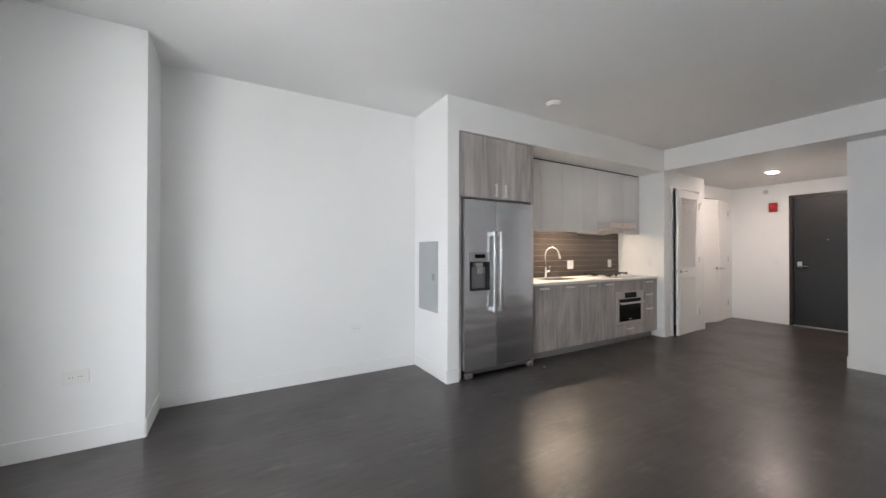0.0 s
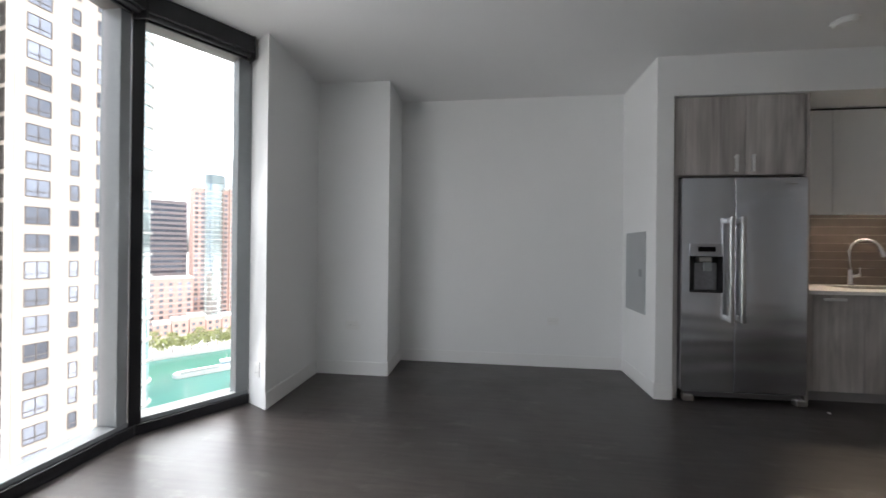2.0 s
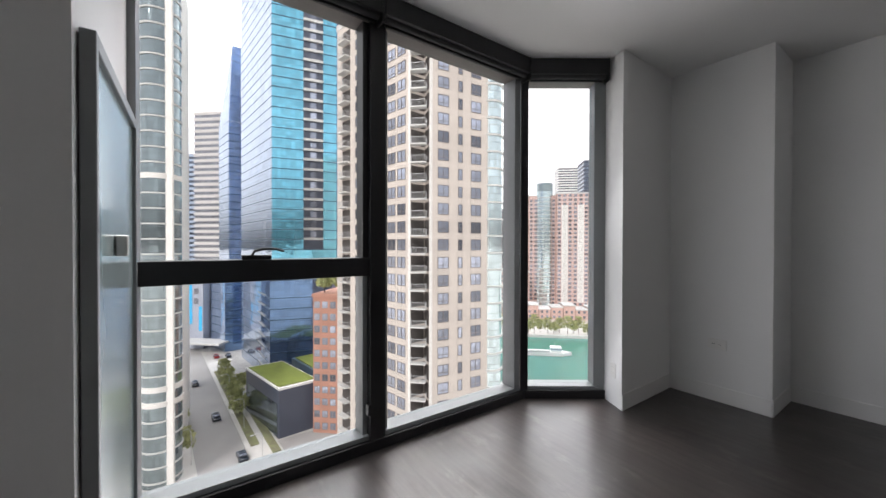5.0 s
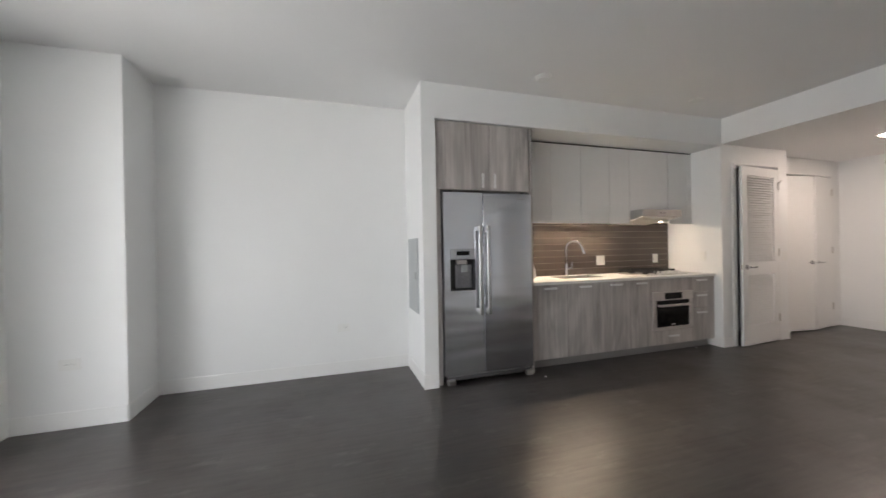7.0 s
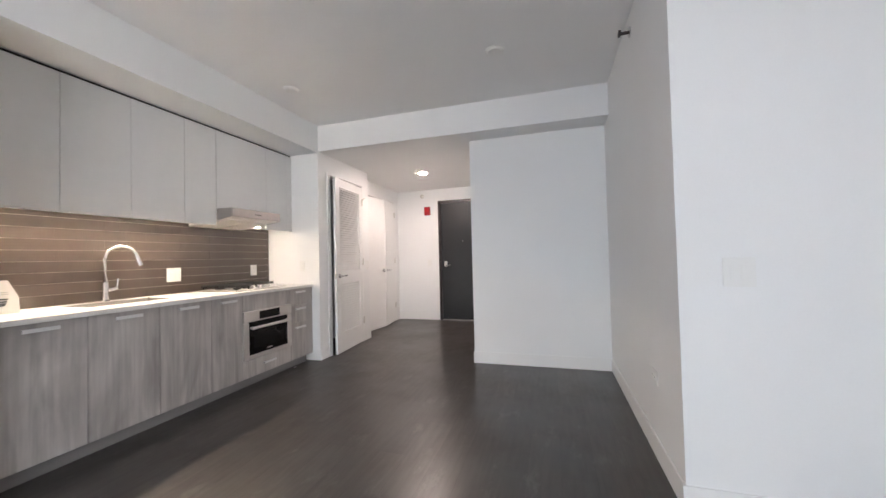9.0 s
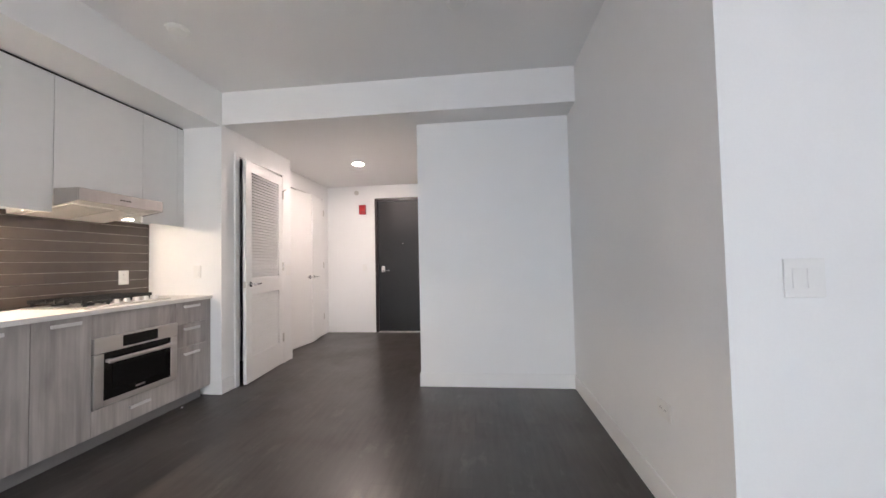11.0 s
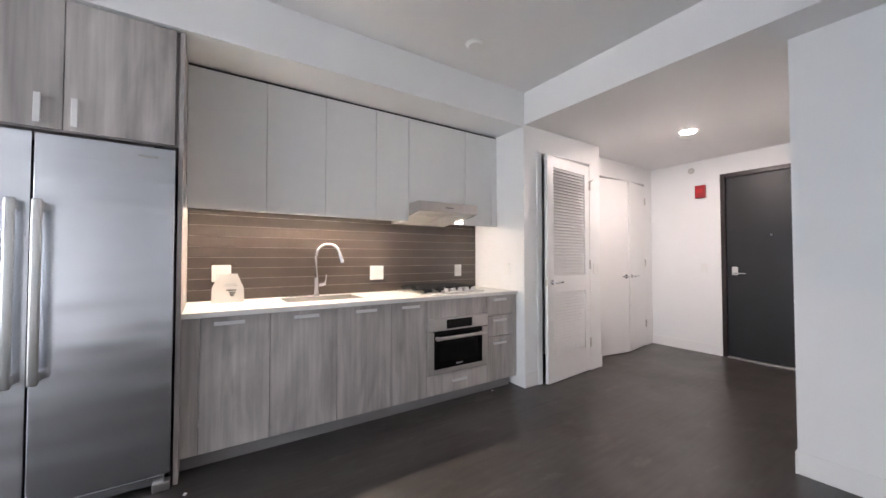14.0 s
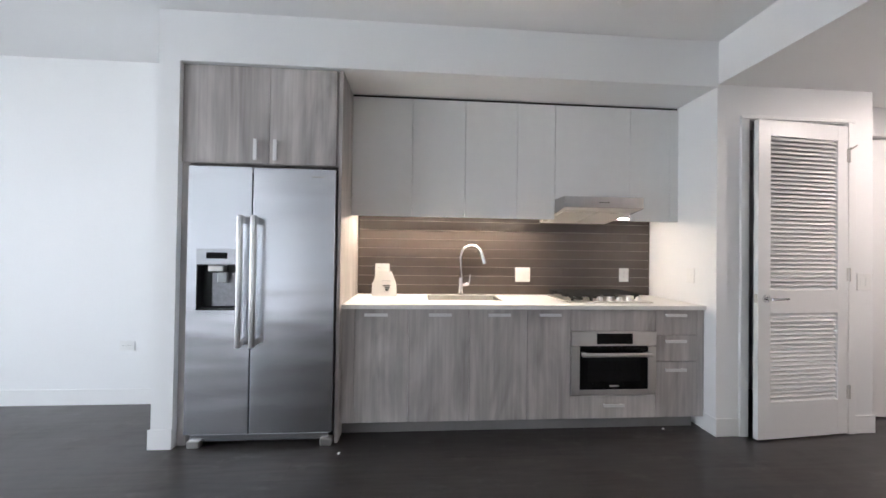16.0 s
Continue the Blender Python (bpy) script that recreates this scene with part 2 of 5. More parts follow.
WHITE = surface("wall_paint", (0.86, 0.865, 0.86), 0.55, var=0.015, scale=1.5, bump=0.08, fine=60)
CEIL = surface("ceiling_paint", (0.86, 0.86, 0.855), 0.8, var=0.015, scale=1.2, bump=0.08, fine=60)
TRIM = surface("trim_paint", (0.86, 0.86, 0.85), 0.35, var=0.01, scale=3)
FLOOR = plank_floor("dark_vinyl_plank")
WOOD = oak_laminate("grey_oak_laminate")
GREYLAM = surface("pale_grey_laminate", (0.80, 0.795, 0.78), 0.36, var=0.02, scale=2)
STEEL = surface("brushed_steel", (0.56, 0.57, 0.60), 0.24, 1.0, var=0.05, scale=2.0, stretch=(0.5, 0.5, 12), gloss_var=0.02, fine=10)
FSTEEL = door_steel("fridge_door_steel")
SATIN = surface("satin_hob_steel", (0.72, 0.72, 0.71), 0.34, 1.0, var=0.04)
# hood steel made pale cream: light bounced off the worktop, put in the colour
HOODLIT = surface("hood_steel_painted_lit", (0.76, 0.73, 0.69), 0.45, 0.1, var=0.04)
SINKST = surface("sink_steel", (0.34, 0.33, 0.32), 0.38, 0.9, var=0.08)
CHROME = surface("polished_chrome", (0.75, 0.75, 0.76), 0.12, 1.0, var=0.02)
NICKEL = surface("satin_nickel", (0.62, 0.60, 0.57), 0.34, 1.0, var=0.03)
BLACK = surface("black_plastic", (0.015, 0.015, 0.016), 0.35, var=0.1)
BGLASS = surface("black_oven_glass", (0.006, 0.006, 0.006), 0.06, var=0.05, gloss_var=0.01)
BGLASS.node_tree.nodes["Principled BSDF"].inputs["Specular IOR Level"].default_value = 0.2
OVENW = surface("oven_window", (0.010, 0.010, 0.010), 0.1, var=0.2)
OVENW.node_tree.nodes["Principled BSDF"].inputs["Specular IOR Level"].default_value = 0.2
PULL = surface("satin_aluminium", (0.80, 0.79, 0.78), 0.42, 0.45, var=0.03)
OSTEEL = surface("oven_steel", (0.66, 0.635, 0.61), 0.36, 0.9, var=0.05, scale=2.0, stretch=(0.5, 0.5, 12), gloss_var=0.02, fine=10)
HSTEEL = surface("hood_steel", (0.46, 0.44, 0.43), 0.34, 1.0, var=0.05, scale=2.0, stretch=(12, 0.5, 0.5), gloss_var=0.02, fine=10)
IRON = surface("cast_iron", (0.02, 0.02, 0.02), 0.6, var=0.15, bump=0.2)
QUARTZ = surface("white_quartz", (0.80, 0.785, 0.765), 0.34, var=0.04, scale=12)
TILE = surface("umber_glazed_tile", (0.085, 0.068, 0.058), 0.22, var=0.10, scale=3, bump=0.05, gloss_var=0.03)
GROUT = surface("pale_grout", (0.50, 0.465, 0.42), 0.8, var=0.1)
FRAME = surface("black_window_aluminium", (0.012, 0.012, 0.014), 0.42, 0.0, var=0.15)
ALU = surface("grey_window_aluminium", (0.27, 0.285, 0.29), 0.40, 0.2, var=0.04)
HEADM = surface("grey_brown_window_head", (0.16, 0.145, 0.135), 0.45, var=0.08)
PLINTH = surface("grey_plinth_laminate", (0.25, 0.24, 0.235), 0.45, var=0.06)
SHADE = surface("black_roller_shade", (0.018, 0.018, 0.02), 0.55, var=0.15)
DOORB = surface("charcoal_door_paint", (0.0105, 0.011, 0.0125), 0.40, var=0.15, scale=2)
DOORF = surface("dark_bronze_door_frame", (0.022, 0.014, 0.014), 0.35, var=0.1)
# white walls greyed so the lack of light is in the colour
UNLIT_GREY = surface("grey_painted_as_unlit", (0.5, 0.5, 0.5), 0.8, var=0.03)
PLASTIC = surface("white_plastic", (0.84, 0.84, 0.82), 0.36, var=0.01)
PANELG = surface("grey_panel_enamel", (0.40, 0.42, 0.43), 0.35, var=0.03)
RED = surface("red_alarm_plastic", (0.40, 0.008, 0.015), 0.35, var=0.05)
PAPER = surface("printed_paper", (0.85, 0.84, 0.82), 0.6, var=0.01)
INK = surface("black_ink", (0.02, 0.02, 0.02), 0.6, var=0.05)
GLASS = pane_glass("window_glass")
FROST = surface("frosted_door_glass", (0.36, 0.45, 0.45), 0.18, 0.35, var=0.06, scale=1.0)
LED = glow("led_strip", (1.0, 0.83, 0.59), 35.0)
LAMPW = glow("downlight_lens", (1.0, 0.86, 0.72), 64.0)

# ---- builders ----


def box(bm, x0, x1, y0, y1, z0, z1, bevel=0.0, seg=2):
    made = bmesh.ops.create_cube(bm, size=1.0)["verts"]
    for v in made:
        v.co = Vector((x0 + (v.co.x + 0.5) * (x1 - x0), y0 + (v.co.y + 0.5) * (y1 - y0), z0 + (v.co.z + 0.5) * (z1 - z0)))
    if bevel:
        edges = list({e for v in made for e in v.link_edges})
        bmesh.ops.bevel(bm, geom=edges, offset=bevel, segments=seg, profile=0.5, affect="EDGES")
    return bm


def boxed(*a, **k):
    return box(bmesh.new(), *a, **k)


def prism(points, z0, z1):
    bm = bmesh.new()
    low = [bm.verts.new((x, y, z0)) for x, y in points]
    high = [bm.verts.new((x, y, z1)) for x, y in points]
    n = len(points)
    bm.faces.new(low[::-1])
    bm.faces.new(high)
    for i in range(n):
        bm.faces.new((low[i], low[(i + 1) % n], high[(i + 1) % n], high[i]))
    bmesh.ops.recalc_face_normals(bm, faces=bm.faces)
    return bm


def cyl(bm, a, b, r, r2=None, seg=20):
    a, b = Vector(a), Vector(b)
    d = b - a
    m = Matrix.Translation((a + b) / 2) @ d.to_track_quat("Z", "Y").to_matrix().to_4x4()
    bmesh.ops.create_cone(bm, cap_ends=True, segments=seg, radius1=r, radius2=r if r2 is None else r2, depth=d.length, matrix=m)
    return bm


def tube(bm, path, r, seg=14):
    """A round bar swept along a list of points."""
    rings = []
    pts = [Vector(p) for p in path]
    for i, p in enumerate(pts):
        d = (pts[min(i + 1, len(pts) - 1)] - pts[max(i - 1, 0)]).normalized()
        q = d.to_track_quat("Z", "Y")
        rings.append([bm.verts.new(p + q @ Vector((r * math.cos(k * math.tau / seg), r * math.sin(k * math.tau / seg), 0))) for k in range(seg)])
    for a, b in zip(rings, rings[1:]):
        for k in range(seg):
            bm.faces.new((a[k], a[(k + 1) % seg], b[(k + 1) % seg], b[k]))
    bm.faces.new(rings[0][::-1])
    bm.faces.new(rings[-1])
    bmesh.ops.recalc_face_normals(bm, faces=bm.faces)
    return bm


def data(name, bm, material, smooth=False):
    me = bpy.data.meshes.new(name)
    bm.to_mesh(me)
    bm.free()
    me.materials.append(material)
    if smooth:
        me.polygons.foreach_set("use_smooth", [True] * len(me.polygons))
        me.set_sharp_from_angle(angle=radians(35))
    return me


def part(name, bm, material, parent=None, label="", smooth=False, at=None):
    ob = new(name, data(name, bm, material, smooth))
    if parent is not None:
        ob.parent = parent
    if at is not None:
        ob.matrix_basis = at
    return tagged(ob, label)


def thing(name, x, y, z, label, category, group="", rz=0.0):
    ob = new(name)
    ob.empty_display_size = 0.1
    ob.matrix_world = pose(x, y, z, 0, 0, rz)
    return tagged(ob, label, category, group)


def structure(name, bm, material, label=""):
    return tagged(part(name, bm, material), label, kind="structure")


# ---- the shell ----
H, HALL = 2.83, 2.52
XE, XP, YR, XS = 3.65, 3.945, -3.24, 1.855
YS = -4.35

EDGE = [(-3.96, -0.98), (-3.96, -5.8)]          # the slab edge along the glass
structure("floor", prism([*EDGE, (6.8, -5.8), (6.8, 1.6), (-3.75, 1.6), (-3.75, 0.3), (-3.56, -0.40)], -0.2, 0.0), FLOOR, "dark grey-brown vinyl plank floor with a soft sheen")
structure("ceiling", prism([*EDGE, (XE, -5.8), (XE, 0.95), (-3.75, 0.95), (-3.75, 0.3), (-3.56, -0.40)], H, H + 0.2), CEIL, "smooth white painted ceiling")
structure("ceiling_hall", boxed(XE, 6.8, -3.3, 1.6, HALL, H + 0.2), CEIL, "lowered white ceiling of the entry hall")
structure("wall_west_pier", prism([(-3.21, -0.63), (-3.21, 0.20), (-2.50, 0.20), (-2.50, 0.84), (-3.75, 0.84), (-3.75, 0.3), (-3.50, -0.44), (-3.435, -0.50), (-3.40, -0.53)], 0, H), WHITE, "white painted pier beside the window")
structure("wall_north", boxed(-2.50, -0.178, 0.715, 0.84, 0, H), WHITE, "white painted back wall")
structure("wall_fridge_pier", boxed(-0.178, -0.045, 0.0, 0.84, 0, H), WHITE, "white painted pier beside the fridge")
structure("wall_kitchen", boxed(-0.045, 3.64, 0.755, 0.87, 0, H), WHITE)
structure("soffit", boxed(-0.045, 3.64, 0.0, 0.755, 2.502, H), WHITE, "white soffit over the kitchen units")
structure("wall_kitchen_end", boxed(3.64, 3.76, 0.12, 1.5, 0, H), WHITE)
bm = boxed(3.64, 3.86, 0, 0.12, 0, H)
box(bm, 3.86, 4.66, 0, 0.12, 2.27, H)
box(bm, 4.66, 4.865, 0, 0.12, 0, H)
structure("wall_closet", bm, WHITE, "white wall round the louvred closet door")
structure("wall_closet_side", boxed(4.745, 4.865, 0.12, 1.4, 0, H), WHITE)
# the closet's darkness is painted in with the unlit grey
structure("wall_closet_back", boxed(3.76, 6.65, 1.4, 1.5, 0, H), UNLIT_GREY)
YC = 0.245
bm = boxed(4.865, 5.15, YC, YC + 0.12, 0, HALL)
box(bm, 5.15, 6.31, YC, YC + 0.12, 2.27, HALL)
box(bm, 6.31, 6.53, YC, YC + 0.12, 0, HALL)
structure("wall_hall_north", bm, WHITE)
bm = boxed(6.53, 6.65, -0.60, 1.4, 0, HALL)
box(bm, 6.53, 6.65, -1.56, -0.60, 2.29, HALL)
box(bm, 6.53, 6.65, -1.93, -1.56, 0, HALL)
structure("wall_east", bm, WHITE, "white end wall of the entry hall")
# plain wall behind the closed entry door, in the same painted-in shade
structure("wall_corridor", boxed(6.9, 7.0, -2.4, 0.4, -0.1, 2.7), UNLIT_GREY)
structure("wall_hall_south", boxed(4.065, 6.53, -1.93, -1.815, 0, HALL), WHITE)
structure("wall_partition", boxed(XP, 4.065, -3.36, -1.815, 0, HALL), WHITE, "pale white partition wall")
structure("wall_right", boxed(XS, XP, -3.36, YR, 0, H), WHITE, "long white wall")
structure("wall_switch", boxed(XS, XS + 0.12, YS, -3.36, 0, H), WHITE, "white wall with a light switch")
# unseen wall, its distance chosen to bounce window light onto the kitchen
structure("wall_south_unseen", boxed(-4.05, XS + 0.12, YS - 0.12, YS, 0, H), WHITE)
structure("wall_stub", boxed(-3.95, -2.92, -3.74, -3.62, 0, H), WHITE, "white wall end beside the window")
structure("wall_west_south", boxed(-4.05, -3.9, YS, -3.74, 0, H), WHITE)


def base_run(x0, y0, x1, y1, nx, ny):
    """A skirting board along a wall, proud of it towards (nx, ny)."""
    t = 0.008
    xs, ys = sorted((x0, x1)), sorted((y0, y1))
    if nx:
        xs = sorted((x0, x0 + nx * t))
    else:
        ys = sorted((y0, y0 + ny * t))
    structure("baseboard", boxed(xs[0], xs[1], ys[0], ys[1], 0, 0.128, bevel=0.002), TRIM, "white painted skirting board")


for run in ((-3.21, -0.63, -3.21, 0.20, 1, 0), (-3.21, 0.20, -2.50, 0.20, 0, -1), (-2.50, 0.20, -2.50, 0.715, 1, 0), (-2.5, 0.715, -0.178, 0.715, 0, -1),
            (-0.178, 0.014, -0.178, 0.715, -1, 0), (-0.192, 0.0, -0.045, 0.0, 0, -1), (3.64, -0.014, 3.64, 0.13, -1, 0), (3.64, 0.0, 3.81, 0.0, 0, -1), (4.71, 0.0, 4.879, 0.0, 0, -1),
            (4.865, 0.0, 4.865, YC, 1, 0), (6.53, -0.6, 6.53, YC, -1, 0), (6.53, -1.815, 6.53, -1.56, -1, 0), (XP, -3.24, XP, -1.815, -1, 0), (XP - 0.014, -1.815, 6.53, -1.815, 0, 1),
            (XS, YR, XP, YR, 0, 1), (XS, YS, XS, YR + 0.014, -1, 0), (-3.9, YS, XS, YS, 0, 1), (-2.92, -3.74, -2.92, -3.606, 1, 0)):
    base_run(*run)

# ---- windows ----
WX, GX = -3.80, -3.93


def window_main():
    w = thing("window_1", WX, -2.3, 0, "floor-to-ceiling window in black aluminium frames", "window")
    w["kind"] = "structure"
    y0, y1, ym = -1.32, 1.21, -0.13          # local: south jamb, corner post, mullion
    part("floor_rail", boxed(-0.15, 0.0, y0, y1, 0, 0.07, bevel=0.004), FRAME, w)
    part("window_sill", boxed(-0.16, -0.022, y0, y1, 0.07, 0.10, bevel=0.003), ALU, w, "grey aluminium sill")
    part("head_rail", boxed(-0.15, -0.02, y0, y1, 2.68, H), HEADM, w, "grey-brown window head")
    part("mullion", boxed(-0.16, 0.0, ym - 0.052, ym + 0.052, 0.07, 2.70, bevel=0.004), FRAME, w)
    part("side_frame", boxed(-0.16, -0.045, ym + 0.0525, ym + 0.085, 0.10, 2.69), ALU, w)
    part("side_frame", boxed(-0.16, -0.045, ym - 0.085, ym - 0.0525, 0.10, 1.10), ALU, w)
    part("side_frame", boxed(-0.16, -0.02, y1 - 0.10, y1 - 0.035, 0.10, 2.69, bevel=0.004), ALU, w)
    part("jamb", boxed(-0.16, 0.0, y0 - 0.0, y0 + 0.03, 0.07, 2.70), ALU, w)
    tr = part("transom", boxed(-0.15, -0.005, y0 + 0.03, ym - 0.052, 1.105, 1.218, bevel=0.004), FRAME, w)
    hb = boxed(-0.05, -0.012, -0.88, -0.74, 1.218, 1.243, bevel=0.006)
    tube(hb, [(-0.03, -0.83, 1.243), (-0.02, -0.82, 1.262), (-0.015, -0.78, 1.274), (-0.012, -0.72, 1.274), (-0.012, -0.68, 1.262)], 0.007)
    part("window_handle", hb, FRAME, tr, "curved black window handle", smooth=True)
    part("latch", boxed(-0.02, 0.02, ym - 0.075, ym - 0.0525, 0.24, 0.31, bevel=0.004), FRAME, w, "small black latch")
    part("sash", boxed(-0.13, -0.03, ym - 0.09, ym - 0.0525, 1.2185, 2.69), FRAME, w)
    for a, b, c, d in ((y0 + 0.03, ym - 0.09, 0.10, 1.105), (y0 + 0.03, ym - 0.09, 1.218, 2.69), (ym + 0.085, y1 - 0.12, 0.10, 2.69)):
        p = part("pane", boxed(GX - WX, GX - WX + 0.012, a, b, c, d), GLASS, w)
        p.visible_shadow = False
    return w


window_main()


def window_corner():
    """The angled light between the corner post and the pier."""
    a, b = Vector((-3.80, -1.09)), Vector((-3.405, -0.53))
    d = b - a
    n = d.length
    w = thing("window_2", a.x, a.y, 0, "narrow angled corner window in black aluminium frames", "window", rz=math.degrees(math.atan2(d.y, d.x)))
    w["kind"] = "structure"
    part("floor_rail", boxed(0, n, 0.0, 0.15, 0, 0.07, bevel=0.004), FRAME, w)
    part("window_sill", boxed(0, n, 0.022, 0.17, 0.07, 0.10, bevel=0.003), ALU, w, "grey aluminium sill")
    part("head_rail", boxed(0, n, 0.02, 0.15, 2.68, H), HEADM, w, "grey-brown window head")
    part("corner_post", boxed(-0.035, 0.03, -0.002, 0.12, 0.07, 2.70, bevel=0.004), FRAME, w)
    part("side_frame", boxed(n - 0.09, n + 0.015, 0.03, 0.15, 0.10, 2.69, bevel=0.003), ALU, w)
    p = part("pane", boxed(0.03, n - 0.09, 0.09, 0.102, 0.10, 2.69), GLASS, w)
    p.visible_shadow = False


window_corner()


def roller_blind(name, x, y, length, rz):
    b = thing(name, x, y, H - 0.15, "black roller blind rolled up in its cassette under the ceiling", "blind", rz=rz)
    bm = boxed(0, length, -0.085, 0.005, 0.02, 0.147, bevel=0.006)
    part("cassette", bm, SHADE, b)
    part("roll", cyl(bmesh.new(), (0.02, -0.035, 0.022), (length - 0.02, -0.035, 0.022), 0.026), SHADE, b, smooth=True)
    part("hem_bar", boxed(0.03, length - 0.03, -0.012, 0.004, -0.012, 0.006, bevel=0.004), FRAME, b)
    part("end_bracket", boxed(length - 0.012, length, -0.09, 0.006, -0.03, 0.148, bevel=0.003), FRAME, b)
    return b


roller_blind("roller_blind", -3.795, -3.61, 1.18, 90)
roller_blind("roller_blind", -3.795, -2.42, 1.30, 90)
roller_blind("roller_blind", -3.79, -1.085, 0.66, math.degrees(math.atan2(0.56, 0.395)))

# ---- kitchen ----


def bar_handle(parent, x0, x1, z, y, upright=False):
    """A flat bar pull on two short feet."""
    if upright:
        bm = boxed(x0, x1, y - 0.030, y - 0.022, z[0], z[1], bevel=0.002)
        for zz in (z[0] + 0.012, z[1] - 0.022):
            box(bm, x0 + 0.004, x1 - 0.004, y - 0.024, y, zz, zz + 0.01)
    else:
        bm = boxed(x0, x1, y - 0.030, y - 0.022, z - 0.011, z + 0.011, bevel=0.002)
        for xx in (x0 + 0.012, x1 - 0.022):
            box(bm, xx, xx + 0.01, y - 0.024, y, z - 0.007, z + 0.007)
    return part("handle", bm, PULL, parent, "satin metal bar pull")


RECST = surface("recess_steel", (0.30, 0.30, 0.32), 0.36, 0.8, var=0.2, scale=5)


def fridge():
    f = thing("fridge", 0.0, 0.03, 0, "stainless steel side-by-side fridge with a dispenser, in its niche", "fridge")
    part("body", boxed(0.035, 0.945, 0.045, 0.66, 0.02, 1.80, bevel=0.004), BLACK, f)
    for x0, x1, hx in ((0.022, 0.419, 0.354), (0.427, 0.955, 0.438)):
        if x0 < 0.1:
            bm = boxed(x0, x1, -0.03, 0.04, 0.088, 0.888)
            box(bm, x0, x1, -0.03, 0.04, 1.183, 1.822)
            box(bm, x0, 0.083, -0.03, 0.04, 0.888, 1.183)
            box(bm, 0.335, x1, -0.03, 0.04, 0.888, 1.183)
            d = part("door", bm, FSTEEL, f)
            cav = boxed(0.083, 0.335, 0.034, 0.0395, 0.888, 1.183)
            box(cav, 0.083, 0.089, -0.031, 0.034, 0.888, 1.183)
            box(cav, 0.329, 0.335, -0.031, 0.034, 0.888, 1.183)
            box(cav, 0.089, 0.329, -0.031, 0.034, 1.177, 1.183)
            part("dispenser_recess", cav, BLACK, d, "black dispenser recess")
            part("recess_back", boxed(0.15, 0.322, 0.024, 0.033, 0.905, 1.13, bevel=0.004), RECST, d, "steel back of the recess")
            part("dispenser", boxed(0.083, 0.335, -0.036, -0.0305, 1.185, 1.285, bevel=0.002), STEEL, d, "steel control panel over the dispenser")
            part("display", boxed(0.145, 0.275, -0.0385, -0.0362, 1.222, 1.262, bevel=0.0008), BGLASS, d, "black touch display")
            part("ice_chute", boxed(0.155, 0.25, -0.034, 0.02, 1.137, 1.176, bevel=0.006), NICKEL, d)
            part("lever", boxed(0.200, 0.265, -0.012, 0.006, 1.062, 1.134, bevel=0.006), PANELG, d)
            part("drip_tray", boxed(0.089, 0.329, -0.038, 0.034, 0.8885, 0.898, bevel=0.002), BLACK, d)
        else:
            d = part("door", boxed(x0, x1, -0.03, 0.04, 0.088, 1.822, bevel=0.005, seg=3), FSTEEL, f, smooth=True)
        hb = boxed(hx, hx + 0.036, -0.092, -0.070, 0.655, 1.505, bevel=0.008, seg=3)
        for zz in (0.685, 1.475):
            box(hb, hx + 0.006, hx + 0.030, -0.072, -0.0305, zz - 0.022, zz + 0.022, bevel=0.003)
        part("handle", hb, SATIN, d, "brushed steel bar handle", smooth=True)
    part("kick_plate", boxed(0.05, 0.93, -0.012, 0.03, 0.035, 0.08, bevel=0.003), STEEL, f)
    for x in (0.045, 0.88):
        part("foot", boxed(x, x + 0.075, -0.035, 0.02, 0.0, 0.048, bevel=0.006), NICKEL, f)
    part("hinge_cover", boxed(0.03, 0.12, 0.0, 0.08, 1.8225, 1.835, bevel=0.003), BLACK, f)
    part("hinge_cover", boxed(0.86, 0.95, 0.0, 0.08, 1.8225, 1.835, bevel=0.003), BLACK, f)
    # small unreadable maker's mark
    part("badge", boxed(0.80, 0.88, -0.0312, -0.0302, 1.765, 1.772), NICKEL, f)


fridge()


def fridge_cabinet():
    c = thing("wall_cabinet", 0.0, 0.03, 1.85, "grey oak cabinet with two doors above the fridge", "cabinet")
    part("body", boxed(-0.044, 0.965, 0.02, 0.70, 0.0, 0.648), WOOD, c)
    part("filler", boxed(-0.044, 0.0545, 0.006, 0.0185, 0.004, 0.646, bevel=0.001), WOOD, c)
    for x0, x1, hx in ((0.055, 0.511, 0.432), (0.515, 0.948, 0.558)):
        d = part("door", boxed(x0, x1, -0.004, 0.0185, 0.004, 0.646, bevel=0.0012), WOOD, c)
        bar_handle(d, hx - 0.012, hx + 0.012, (0.02, 0.16), -0.004, upright=True)
    p = thing("side_panel", 0.966, 0.03, 0, "grey oak side panel between the fridge and the units", "panel")
    part("board", boxed(0.0, 0.022, 0.0, 0.72, 0.0, 2.498, bevel=0.001), WOOD, p)
    q = thing("side_panel", -0.044, 0.03, 0, "grey oak filler panel beside the fridge", "panel")
    part("board", boxed(0.0, 0.055, 0.012, 0.72, 0.0, 1.848, bevel=0.001), WOOD, q)


fridge_cabinet()
YF = 0.105          # face of the base unit doors


